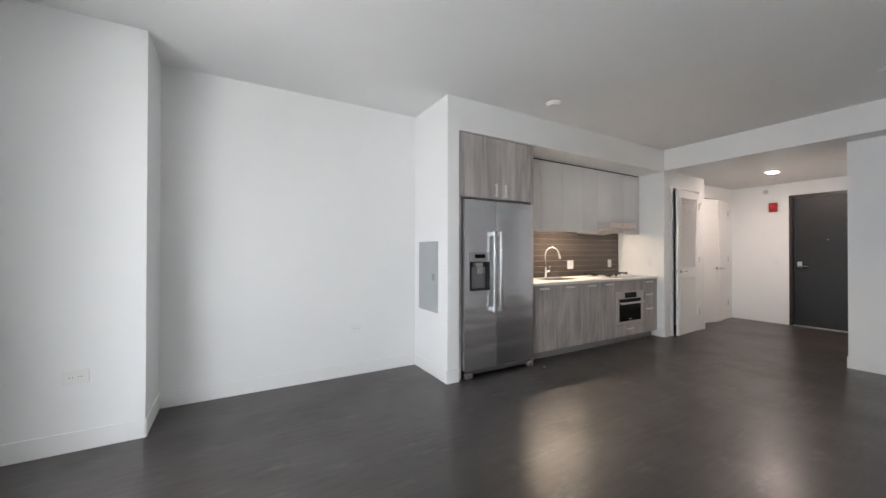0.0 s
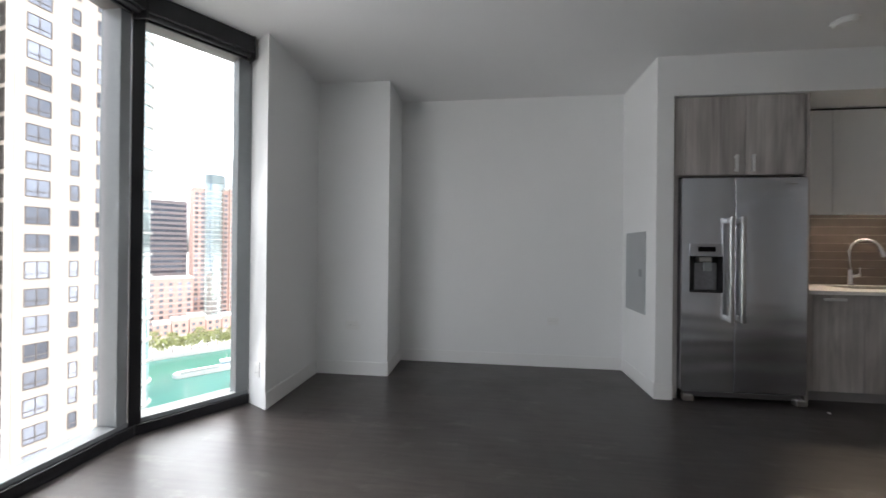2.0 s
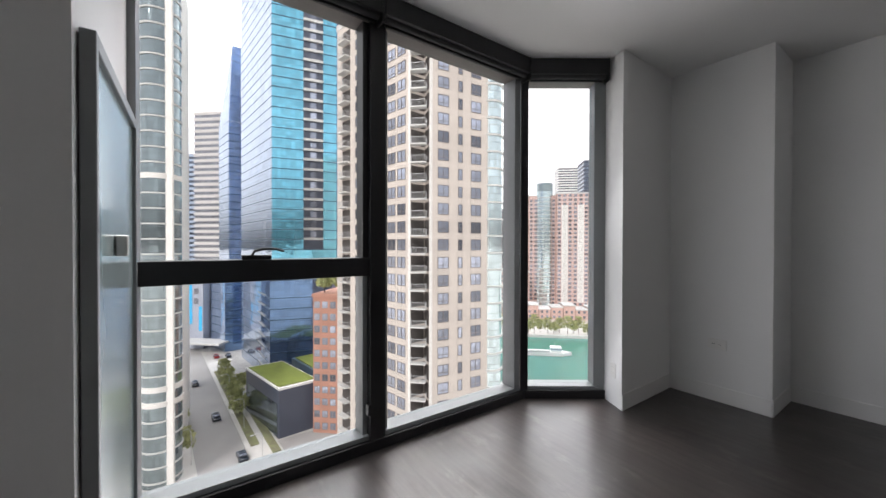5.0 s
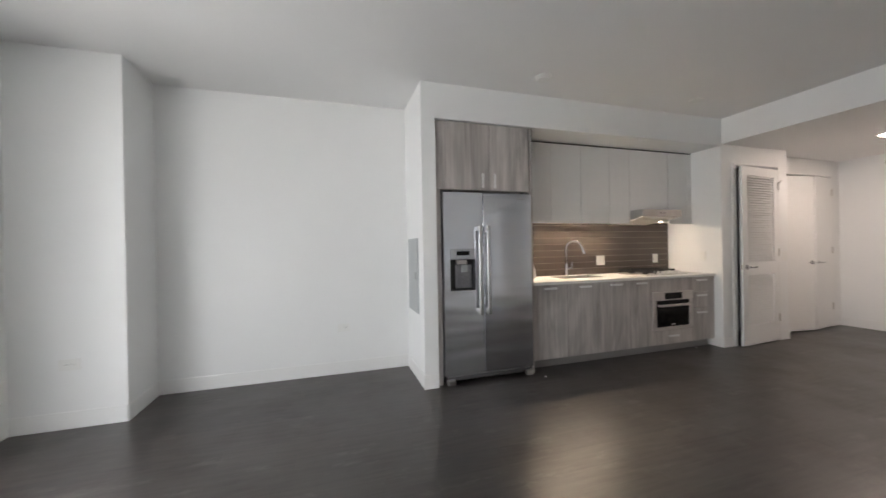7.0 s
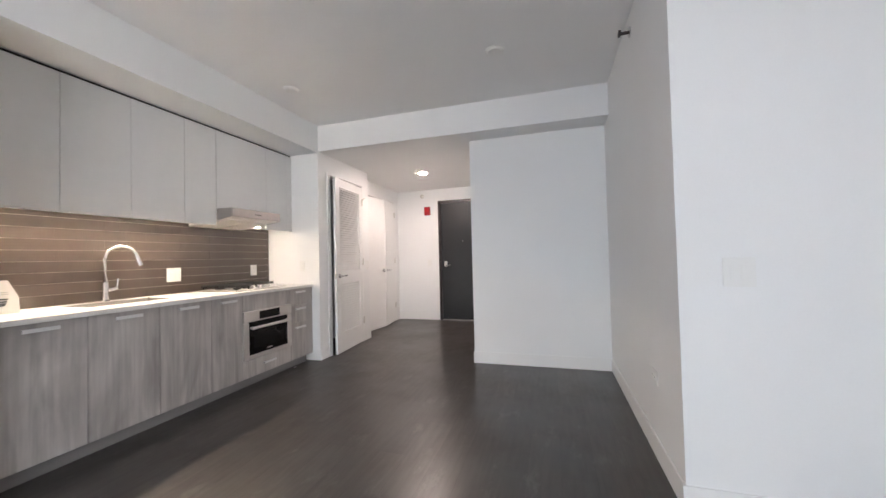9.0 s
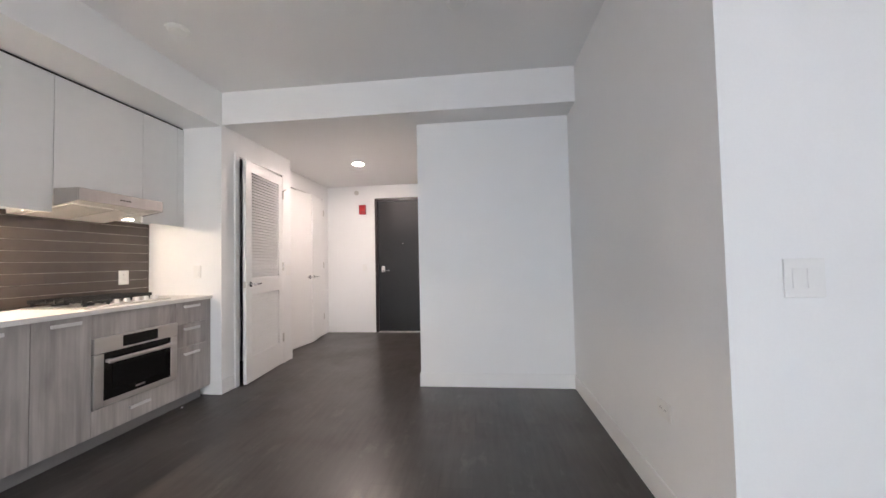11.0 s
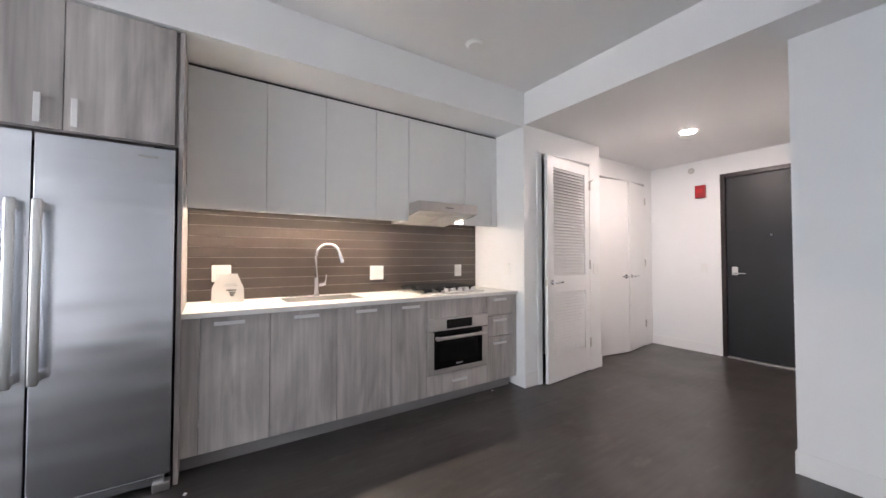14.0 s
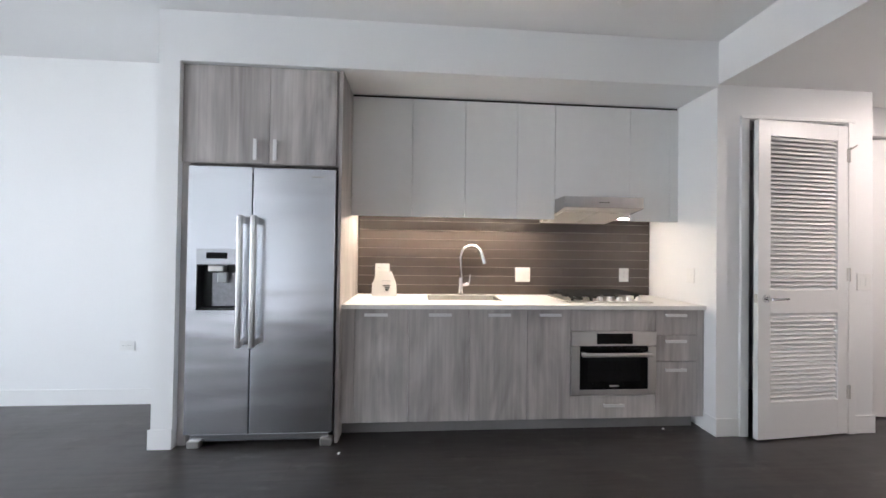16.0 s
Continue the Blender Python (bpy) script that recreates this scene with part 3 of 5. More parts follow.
def base_unit(x0, x1, fronts, label, handle):
    """A base unit; fronts: list of (z0, z1, handle_z or None)."""
    u = thing("base_cabinet", x0, YF, 0, label, "cabinet", "base cabinets")
    w = x1 - x0
    part("body", boxed(0.001, w - 0.001, 0.022, 0.635, 0.10, 0.872), GREYLAM, u)
    for z0, z1, hz in fronts:
        d = part("drawer_front" if len(fronts) > 1 else "door", boxed(0.0015, w - 0.0015, 0.0, 0.020, z0, z1, bevel=0.0012), WOOD, u)
        if hz:
            h0 = handle if handle is not None else w / 2 - 0.08
            bar_handle(d, h0, h0 + 0.16, hz, 0.0)


base_unit(1.075, 1.449, [(0.095, 0.882, 0.845)], "grey oak base unit with one door beside the fridge", 0.07)
base_unit(1.449, 1.879, [(0.095, 0.882, 0.845)], "grey oak base unit with one door under the sink", 0.14)
base_unit(1.879, 2.297, [(0.095, 0.882, 0.845)], "grey oak base unit with one door under the sink", 0.13)
base_unit(2.297, 2.617, [(0.095, 0.882, 0.845)], "narrow grey oak base unit with one door", 0.08)
base_unit(3.262, 3.585, [(0.095, 0.50, 0.445), (0.504, 0.694, 0.655), (0.698, 0.882, 0.845)], "grey oak base unit with three drawers", 0.06)


def oven_unit():
    u = thing("oven_housing", 2.617, YF, 0, "grey oak housing unit round the built-in oven", "cabinet", "base cabinets")
    part("body", boxed(0.001, 0.644, 0.10, 0.635, 0.10, 0.872), GREYLAM, u)
    part("top_panel", boxed(0.0015, 0.6435, 0.0, 0.020, 0.727, 0.882, bevel=0.0012), WOOD, u)
    d = part("drawer_front", boxed(0.0015, 0.6435, 0.0, 0.020, 0.095, 0.262, bevel=0.0012), WOOD, u)
    bar_handle(d, 0.235, 0.395, 0.195, 0.0)
    o = thing("oven", 2.62, YF - 0.012, 0.264, "stainless steel built-in oven with a black glass door", "oven")
    part("body", boxed(0.01, 0.628, 0.03, 0.10, 0.0, 0.45), BLACK, o)
    cp = part("control_panel", boxed(0.0, 0.638, -0.004, 0.03, 0.358, 0.460, bevel=0.003), OSTEEL, o)
    part("display", boxed(0.185, 0.455, -0.006, -0.0042, 0.372, 0.448), BGLASS, cp, "black glass display")
    bm = boxed(0.0, 0.062, -0.002, 0.03, 0.004, 0.352, bevel=0.003)
    box(bm, 0.576, 0.638, -0.002, 0.03, 0.004, 0.352, bevel=0.003)
    box(bm, 0.062, 0.576, -0.002, 0.03, 0.004, 0.042, bevel=0.003)
    fr = part("door", bm, OSTEEL, o)
    part("door_glass", boxed(0.0625, 0.5755, 0.001, 0.028, 0.0425, 0.352), BGLASS, fr, "black oven glass")
    part("inner_window", boxed(0.12, 0.52, -0.0005, 0.0009, 0.10, 0.27), OVENW, fr)
    part("badge", boxed(0.285, 0.355, -0.001, 0.0009, 0.062, 0.074), NICKEL, fr)
    hb = boxed(0.055, 0.585, -0.052, -0.036, 0.288, 0.318, bevel=0.007)
    box(hb, 0.07, 0.10, -0.04, -0.002, 0.293, 0.313)
    box(hb, 0.54, 0.57, -0.04, -0.002, 0.293, 0.313)
    part("handle", hb, OSTEEL, fr, "steel bar handle", smooth=True)


oven_unit()
for x0, x1 in ((0.989, 1.074), (3.586, 3.636)):
    fl = thing("filler_panel", x0, YF, 0, "grey oak filler strip at the end of the units", "panel")
    part("board", boxed(0, x1 - x0, 0.001, 0.02, 0.095, 0.882), WOOD, fl)
tk = thing("plinth", 0.989, YF + 0.06, 0, "grey plinth under the base units", "plinth")
part("board", boxed(0, 2.60, 0, 0.02, 0, 0.0945), PLINTH, tk)


def worktop():
    w = thing("worktop", 0.989, 0.085, 0.884, "white quartz worktop with an undermounted sink cut-out", "worktop")
    x0, x1, y0, y1, e = 0.60, 1.19, 0.245, 0.595, 0.031
    bm = boxed(0, x0, 0, 0.655, 0, e, bevel=0.002)
    box(bm, x0, x1, 0, y0, 0, e)
    box(bm, x0, x1, y1, 0.655, 0, e)
    box(bm, x1, 2.649, 0, 0.655, 0, e, bevel=0.002)
    part("slab", bm, QUARTZ, w)
    s = thing("sink", 0.989 + x0, 0.085 + y0, 0.70, "rectangular stainless steel undermount sink", "sink")
    wx, wy = x1 - x0, y1 - y0
    k, zt = 0.0015, 0.2115
    bm = boxed(k, wx - k, k, wy - k, 0, 0.008)
    box(bm, k, 0.010, k, wy - k, 0.008, zt)
    box(bm, wx - 0.010, wx - k, k, wy - k, 0.008, zt)
    box(bm, 0.010, wx - 0.010, k, 0.010, 0.008, zt)
    box(bm, 0.010, wx - 0.010, wy - 0.010, wy - k, 0.008, zt)
    part("basin", bm, SINKST, s)
    part("drain", cyl(bmesh.new(), (wx / 2, wy / 2, 0.008), (wx / 2, wy / 2, 0.013), 0.045), CHROME, s, smooth=True)


worktop()


def faucet():
    f = thing("faucet", 1.885, 0.708, 0.915, "tall chrome pull-down kitchen tap with an arched neck", "tap")
    part("base", cyl(cyl(bmesh.new(), (0, 0, 0), (0, 0, 0.012), 0.032), (0, 0, 0.012), (0, 0, 0.15), 0.024, 0.021), CHROME, f, smooth=True)
    arc = [(0, 0, 0.15), (0, 0, 0.34)] + [(0.085 - 0.085 * math.cos(a), -0.045 + 0.045 * math.cos(a), 0.34 + 0.095 * math.sin(a)) for a in np.linspace(0.15, 2.75, 16)]
    part("neck", tube(bmesh.new(), arc, 0.0135), CHROME, f, smooth=True)
    e = Vector(arc[-1])
    part("spray_head", cyl(bmesh.new(), e, e + Vector((0.028, -0.012, -0.10)), 0.016, 0.021), CHROME, f, smooth=True)
    hb = cyl(bmesh.new(), (0.015, 0, 0.085), (0.075, -0.01, 0.10), 0.016)
    tube(hb, [(0.07, -0.01, 0.10), (0.078, -0.01, 0.13), (0.080, -0.01, 0.175)], 0.006)
    part("lever", hb, CHROME, f, smooth=True)


faucet()


def backsplash():
    """Long umber tiles laid in rows with pale joints."""
    b = thing("backsplash", 0.989, 0.755, 0.916, "dark umber wall tiles in long rows with pale joints", "wall tiles")
    b["kind"] = "structure"
    part("grout", boxed(0, 2.65, -0.0088, -0.001, 0, 0.66), GROUT, b)
    th, gap, L, end = 0.0776, 0.0024, 0.61, 2.65
    cache = {}
    for r in range(9):
        x = -(0.0 if r % 2 == 0 else 0.305)
        z = 0.002 + r * (th + gap)
        while x < end:
            a, c = max(0.0, x), min(end, x + L - 0.0003)
            h = min(th, 0.678 - z)
            if c - a > 0.02 and h > 0.01:
                key = (round(c - a, 3), round(h, 3))
                if key not in cache:
                    cache[key] = data("tile", boxed(0, c - a, -0.0106, -0.0089, 0, h, bevel=0.0006, seg=1), TILE)
                t = new("tile", cache[key])
                t.parent = b
                t.matrix_basis = pose(a, 0, z)
            x += L


def upper_units():
    y = 0.385
    xs = [(0.99, 1.452), (1.454, 1.868), (1.870, 2.286), (2.288, 2.596), (2.598, 3.225), (3.227, 3.565)]
    for i, (a, b) in enumerate(xs):
        z0 = 1.715 if i == 4 else 1.56
        u = thing("wall_cabinet", a, y, z0, "pale grey flat-fronted wall cabinet" + (" above the cooker hood" if i == 4 else ""), "cabinet", "wall cabinets")
        part("body", boxed(0.0, b - a, 0.021, 0.365, 0.056 if i != 4 else 0.03, 2.483 - z0), GREYLAM, u)
        part("door", boxed(0.0007, b - a - 0.0007, 0.0, 0.02, 0.0, 2.483 - z0, bevel=0.001), GREYLAM, u)
    f = thing("filler_panel", 3.567, y, 1.56, "pale grey filler strip between the cabinets and wall", "panel")
    part("board", boxed(0, 0.072, 0.0, 0.02, 0, 0.923), GREYLAM, f)
    # dark strip set in the gap over the cabinets to paint its shadow
    g = thing("gap_shade_strip", 0.99, y + 0.012, 2.4855, "dark strip painted as the shadow in the gap above the wall cabinets", "trim")
    part("strip", boxed(0, 2.648, 0, 0.012, 0, 0.0155), DOORF, g)
    # LED strips under the cabinets
    for a, b in ((1.03, 1.40), (1.46, 1.86), (1.88, 2.28), (2.30, 2.585), (3.25, 3.36)):
        s = thing("led_strip", a, 0.597, 1.600, "slim warm white under-cabinet light strip", "light", "under-cabinet lights")
        bm = boxed(0, b - a, 0.0, 0.022, 0.004, 0.0155)
        # unseen back lip, added to keep the strip's light off the upper tiles
        box(bm, 0, b - a, 0.0175, 0.022, -0.008, 0.004)
        part("channel", bm, ALU, s)
        part("diffuser", boxed(0.005, b - a - 0.005, 0.005, 0.017, 0.0, 0.0035), LED, s)


def hood():
    h = thing("cooker_hood", 2.597, 0.19, 1.56, "slim stainless steel cooker hood with two filters", "cooker hood")
    w = 0.622
    part("front_panel", boxed(0, w, 0.0, 0.012, 0.076, 0.160, bevel=0.003), HSTEEL, h)
    bm = boxed(0.001, w - 0.001, 0.0125, 0.19, 0.125, 0.158)
    sides = ((0.0, 0.0015), (w - 0.0015, w))
    for a, b in sides:
        v = [bm.verts.new(p) for x in (a, b) for p in ((x, 0.0125, 0.074), (x, 0.19, 0.045), (x, 0.19, 0.159), (x, 0.0125, 0.159))]
        for q in ((0, 1, 2, 3), (7, 6, 5, 4), (0, 4, 5, 1), (1, 5, 6, 2), (2, 6, 7, 3), (3, 7, 4, 0)):
            bm.faces.new([v[k] for k in q])
    bmesh.ops.recalc_face_normals(bm, faces=bm.faces)
    part("canopy", bm, HSTEEL, h)
    bm = bmesh.new()
    v = [bm.verts.new(p) for p in ((0.002, 0.013, 0.078), (w - 0.002, 0.013, 0.078), (w - 0.002, 0.555, 0.004), (0.002, 0.555, 0.004),
                                   (0.002, 0.013, 0.1), (w - 0.002, 0.013, 0.1), (w - 0.002, 0.555, 0.145), (0.002, 0.555, 0.145))]
    for q in ((3, 2, 1, 0), (4, 5, 6, 7), (0, 1, 5, 4), (1, 2, 6, 5), (2, 3, 7, 6), (3, 0, 4, 7)):
        bm.faces.new([v[k] for k in q])
    # underside and filters carry the worktop's bounced light in their colour
    part("underside", bm, HOODLIT, h)
    tilt = math.degrees(math.atan2(0.074, 0.542))
    for a, b in ((0.035, 0.302), (0.318, 0.587)):
        f = part("filter", boxed(a, b, 0.085, 0.50, -0.012, -0.003, bevel=0.002), HOODLIT, h, "grease filter", at=pose(0, 0.013, 0.078, -tilt))
        part("latch", boxed((a + b) / 2 - 0.03, (a + b) / 2 + 0.03, 0.10, 0.115, -0.016, -0.0125, bevel=0.001), NICKEL, f)
    for k in range(4):
        part("button", boxed(0.27 + k * 0.022, 0.283 + k * 0.022, -0.003, 0.001, 0.112, 0.121), DOORF, h)


def cooktop():
    c = thing("gas_cooktop", 2.65, 0.20, 0.915, "four-burner stainless steel gas hob with cast iron grates", "hob")
    part("plate", boxed(0, 0.66, 0, 0.50, 0.0005, 0.012, bevel=0.004), OSTEEL, c)
    for bx, by, r in ((0.13, 0.36, 0.045), (0.13, 0.14, 0.035), (0.50, 0.36, 0.04), (0.33, 0.26, 0.055)):
        part("burner", cyl(cyl(bmesh.new(), (bx, by, 0.012), (bx, by, 0.025), r), (bx, by, 0.025), (bx, by, 0.033), r * 0.75), IRON, c, smooth=True)
    for gx0, gx1, y0 in ((0.015, 0.215, 0.04), (0.225, 0.43, 0.16), (0.44, 0.645, 0.16)):
        bm = bmesh.new()
        for xx in (gx0 + 0.025, gx1 - 0.025):
            box(bm, xx - 0.006, xx + 0.006, y0, 0.47, 0.036, 0.048, bevel=0.003)
        count = 7 if y0 < 0.1 else 5
        for k in range(count):
            yy = y0 + 0.008 + k * (0.454 - y0) / (count - 1)
            box(bm, gx0, gx1, yy - 0.006, yy + 0.006, 0.044, 0.060, bevel=0.003)
            for xx in (gx0, gx1 - 0.012):
                box(bm, xx, xx + 0.012, yy - 0.006, yy + 0.006, 0.034, 0.052, bevel=0.002)
        for xx in (gx0 + 0.025, gx1 - 0.025):
            for yy in (y0 + 0.01, 0.46):
                box(bm, xx - 0.008, xx + 0.008, yy - 0.008, yy + 0.008, 0.012, 0.042)
        part("grate", bm, IRON, c, "black cast iron grate")
    for k in range(5):
        x, y = 0.275 + k * 0.078, 0.08
        part("knob", cyl(cyl(bmesh.new(), (x, y, 0.012), (x, y, 0.018), 0.024), (x, y, 0.018), (x, y, 0.040), 0.021, 0.018), PULL, c, "steel control knob", smooth=True)


def wall_plate(name, x, y, z, w, h, facing, gangs, label, kind="rocker"):
    """A white plate proud of a wall; facing: degrees by which it turns from looking along -y."""
    o = thing(name, x, y, z, label, "switch" if kind == "rocker" else "socket", rz=facing)
    part("plate", boxed(-w / 2, w / 2, -0.007, -0.0005, -h / 2, h / 2, bevel=0.003), PLASTIC, o)
    for g in range(gangs):
        cx = (g - (gangs - 1) / 2) * 0.046
        if kind == "rocker":
            part("rocker", boxed(cx - 0.0165, cx + 0.0165, -0.0105, -0.0072, -0.033, 0.033, bevel=0.0015), PLASTIC, o)
        else:
            for s in (-1, 1):
                if w > h:
                    bx, bz = s * 0.021, 0.0
                else:
                    bx, bz = cx, s * 0.021
                p = part("outlet_face", boxed(bx - 0.017, bx + 0.017, -0.0095, -0.0072, bz - 0.014, bz + 0.014, bevel=0.002), PLASTIC, o)
                sl = boxed(bx - 0.008, bx - 0.006, -0.0099, -0.0093, bz - 0.002, bz + 0.007)
                box(sl, bx + 0.006, bx + 0.008, -0.0099, -0.0093, bz - 0.002, bz + 0.007)
                part("slot", sl, BLACK, p)
    return o


backsplash()
upper_units()
hood()
cooktop()
wall_plate("wall_socket", 1.20, 0.7440, 1.118, 0.125, 0.125, 0, 2, "white double socket plate on the dark tiles", "socket")
wall_plate("wall_switch", 2.448, 0.7440, 1.095, 0.135, 0.13, 0, 2, "white blank double plate on the dark tiles")
wall_plate("wall_socket", 3.393, 0.7440, 1.10, 0.09, 0.125, 0, 1, "white socket plate on the dark tiles", "socket")
wall_plate("wall_switch", 3.64, 0.24, 1.13, 0.075, 0.12, -90, 1, "white light switch at the end of the worktop")
wall_plate("wall_switch", 4.79, 0.0, 1.11, 0.115, 0.125, 0, 2, "white double light switch beside the closet door")
wall_plate("wall_socket", -0.865, 0.715, 0.48, 0.12, 0.08, 0, 1, "white socket low on the back wall", "socket")
wall_plate("wall_socket", -2.85, 0.20, 0.476, 0.13, 0.085, 0, 1, "white socket low on the pier", "socket")
wall_plate("wall_socket", 2.318, YR, 0.475, 0.12, 0.08, 180, 1, "white socket low on the long wall", "socket")
wall_plate("wall_switch", XS, -3.477, 1.10, 0.125, 0.13, -90, 2, "white double light switch on the wall")


def counter_card():
    """A folded card standing on the worktop with unreadable print."""
    for x, y, w, h, top, rz, lab in ((1.235, 0.56, 0.20, 0.205, 0.115, 0, "white tent card with small black print on the worktop"),):
        c = thing("tent_card", x, y, 0.9155, lab, "card", rz=rz)
        bm = bmesh.new()
        for s, yy in ((0, -0.03), (1, 0.03)):
            pts = [(-w / 2, yy, 0), (w / 2, yy, 0), (w / 2 * 0.98, yy * 0.55, h * 0.5), (top / 2, 0.002 * (1 if s else -1), h), (-top / 2, 0.002 * (1 if s else -1), h), (-w / 2 * 0.98, yy * 0.55, h * 0.5)]
            f = bm.faces.new([bm.verts.new(p) for p in pts])
            r = bmesh.ops.extrude_face_region(bm, geom=[f])
            bmesh.ops.translate(bm, verts=[v for v in r["geom"] if isinstance(v, bmesh.types.BMVert)], vec=(0, 0.002, 0))
        bmesh.ops.recalc_face_normals(bm, faces=bm.faces)
        part("sheet", bm, PAPER, c)
        if h < 0.22:
            for k, (a, b, z) in enumerate(((-0.02, 0.05, 0.13), (-0.03, 0.055, 0.118), (-0.01, 0.05, 0.085), (0.005, 0.045, 0.070), (0.01, 0.04, 0.058), (0.012, 0.035, 0.048))):
                yy = -0.03 + 0.028 * z / h - 0.0022
                part("print_bar", boxed(a, b, yy - 0.0015, yy, z, z + (0.003 if k < 2 else 0.008)), INK if k > 1 else PANELG, c)


counter_card()

# ---- alcove and ceiling fittings ----
ep = thing("electrical_panel", -0.178, 0.395, 0.66, "grey metal electrical panel door set in the pier", "electrical panel", rz=-90)
part("frame", boxed(-0.212, 0.212, -0.008, -0.0005, 0, 0.735, bevel=0.002), PANELG, ep)
dd = part("door", boxed(-0.188, 0.188, -0.012, -0.0082, 0.024, 0.711, bevel=0.002), PANELG, ep)
part("latch", boxed(0.10, 0.16, -0.016, -0.0122, 0.33, 0.40, bevel=0.003), ALU, dd, "grey latch")


def ceiling_disc(name, x, y, z, r, h, label, cat):
    d = thing(name, x, y, z, label, cat)
    part("base", cyl(bmesh.new(), (0, 0, -h * 0.45), (0, 0, -0.001), r), PLASTIC, d, smooth=True)
    part("cover", cyl(bmesh.new(), (0, 0, -h), (0, 0, -h * 0.46), r * 0.72, r * 0.9), PLASTIC, d, smooth=True)
    return d


ceiling_disc("smoke_detector", 0.877, -0.369, H, 0.075, 0.032, "round white smoke detector on the ceiling", "detector")
ceiling_disc("smoke_detector", 2.76, -0.36, H, 0.075, 0.018, "round white sprinkler cover on the ceiling", "sprinkler")
ceiling_disc("smoke_detector", 2.76, -2.30, H, 0.075, 0.018, "round white sprinkler cover on the ceiling", "sprinkler")
sp = thing("sprinkler_head", 2.63, YR, 2.70, "chrome sidewall sprinkler head under the ceiling", "sprinkler", rz=180)
part("escutcheon", cyl(bmesh.new(), (0, -0.008, 0), (0, -0.001, 0), 0.035), CHROME, sp, smooth=True)
part("stem", cyl(bmesh.new(), (0, -0.06, 0), (0, -0.008, 0), 0.011), DOORF, sp, smooth=True)
part("deflector", boxed(-0.02, 0.02, -0.075, -0.06, -0.014, 0.018, bevel=0.002), DOORF, sp)

# ---- closet and hall ----


def lever(parent, x, y, z, way, out=-1):
    bm = cyl(bmesh.new(), (x, y, z), (x, y + out * 0.012, z), 0.027)
    cyl(bm, (x, y + out * 0.012, z), (x, y + out * 0.05, z), 0.011)
    tube(bm, [(x, y + out * 0.05, z), (x + way * 0.03, y + out * 0.056, z), (x + way * 0.12, y + out * 0.052, z + 0.002)], 0.009)
    return part("door_handle", bm, CHROME, parent, "polished lever handle", smooth=True)


def hinge(parent, x, y, z):
    bm = cyl(bmesh.new(), (x, y, z - 0.05), (x, y, z + 0.05), 0.007)
    box(bm, x - 0.016, x + 0.002, y + 0.002, y + 0.006, z - 0.048, z + 0.048)
    return part("hinge", bm, NICKEL, parent, "metal hinge", smooth=True)


def louvre_door():
    c = thing("door_casing", 3.86, 0, 0, "white painted casing round the closet door", "door frame")
    c["kind"] = "structure"
    part("casing", boxed(-0.05, 0.012, -0.018, 0.0, 0, 2.275, bevel=0.003), TRIM, c)
    part("casing", boxed(0.788, 0.85, -0.018, 0.0, 0, 2.275, bevel=0.003), TRIM, c)
    part("casing", boxed(-0.05, 0.85, -0.018, 0.0, 2.2755, 2.30, bevel=0.003), TRIM, c)
    for a, b in ((0.0, 0.018), (0.782, 0.80)):
        part("jamb", boxed(a, b, 0.0005, 0.12, 0, 2.27), TRIM, c)
    d = thing("door_1", 4.638, -0.022, 0.012, "white louvred closet door standing ajar", "door", rz=5.0)
    w, t, h = 0.77, 0.035, 2.235
    # local: hinge at x = 0, leaf runs to -w
    part("stile", boxed(-0.09, 0, 0, t, 0, h, bevel=0.002), TRIM, d)
    part("stile", boxed(-w, -w + 0.10, 0, t, 0, h, bevel=0.002), TRIM, d)
    for z0, z1 in ((0, 0.25), (0.875, 1.035), (2.125, h)):
        part("rail", boxed(-w + 0.10, -0.09, 0.0005, t - 0.0005, z0, z1), TRIM, d)
    slat = data("slat", boxed(-(w - 0.19) / 2, (w - 0.19) / 2, -0.0185, 0.0185, -0.003, 0.003, bevel=0.001, seg=1), TRIM)
    for z0, z1, n in ((0.25, 0.875, 20), (1.035, 2.125, 35)):
        for k in range(n):
            s = new("slat", slat)
            s.parent = d
            s.matrix_basis = pose(-w / 2 - 0.005, t / 2 - 0.003, z0 + (k + 0.5) * (z1 - z0) / n, 47)
    lever(d, -w + 0.06, 0, 0.98, 1)
    part("latch_plate", boxed(-w - 0.0015, -w + 0.001, 0.006, 0.03, 0.95, 1.01), NICKEL, d)
    for z in (0.30, 1.15, 2.02):
        hinge(d, 0.004, -0.006, z)
    hk = tube(bmesh.new(), [(-0.055, -0.05, 2.06), (-0.03, -0.03, 2.055), (0.0, -0.012, 2.06), (0.035, -0.03, 2.09)], 0.005)
    part("hinge_stop", hk, NICKEL, d, "metal hinge-pin door stop", smooth=True)


louvre_door()


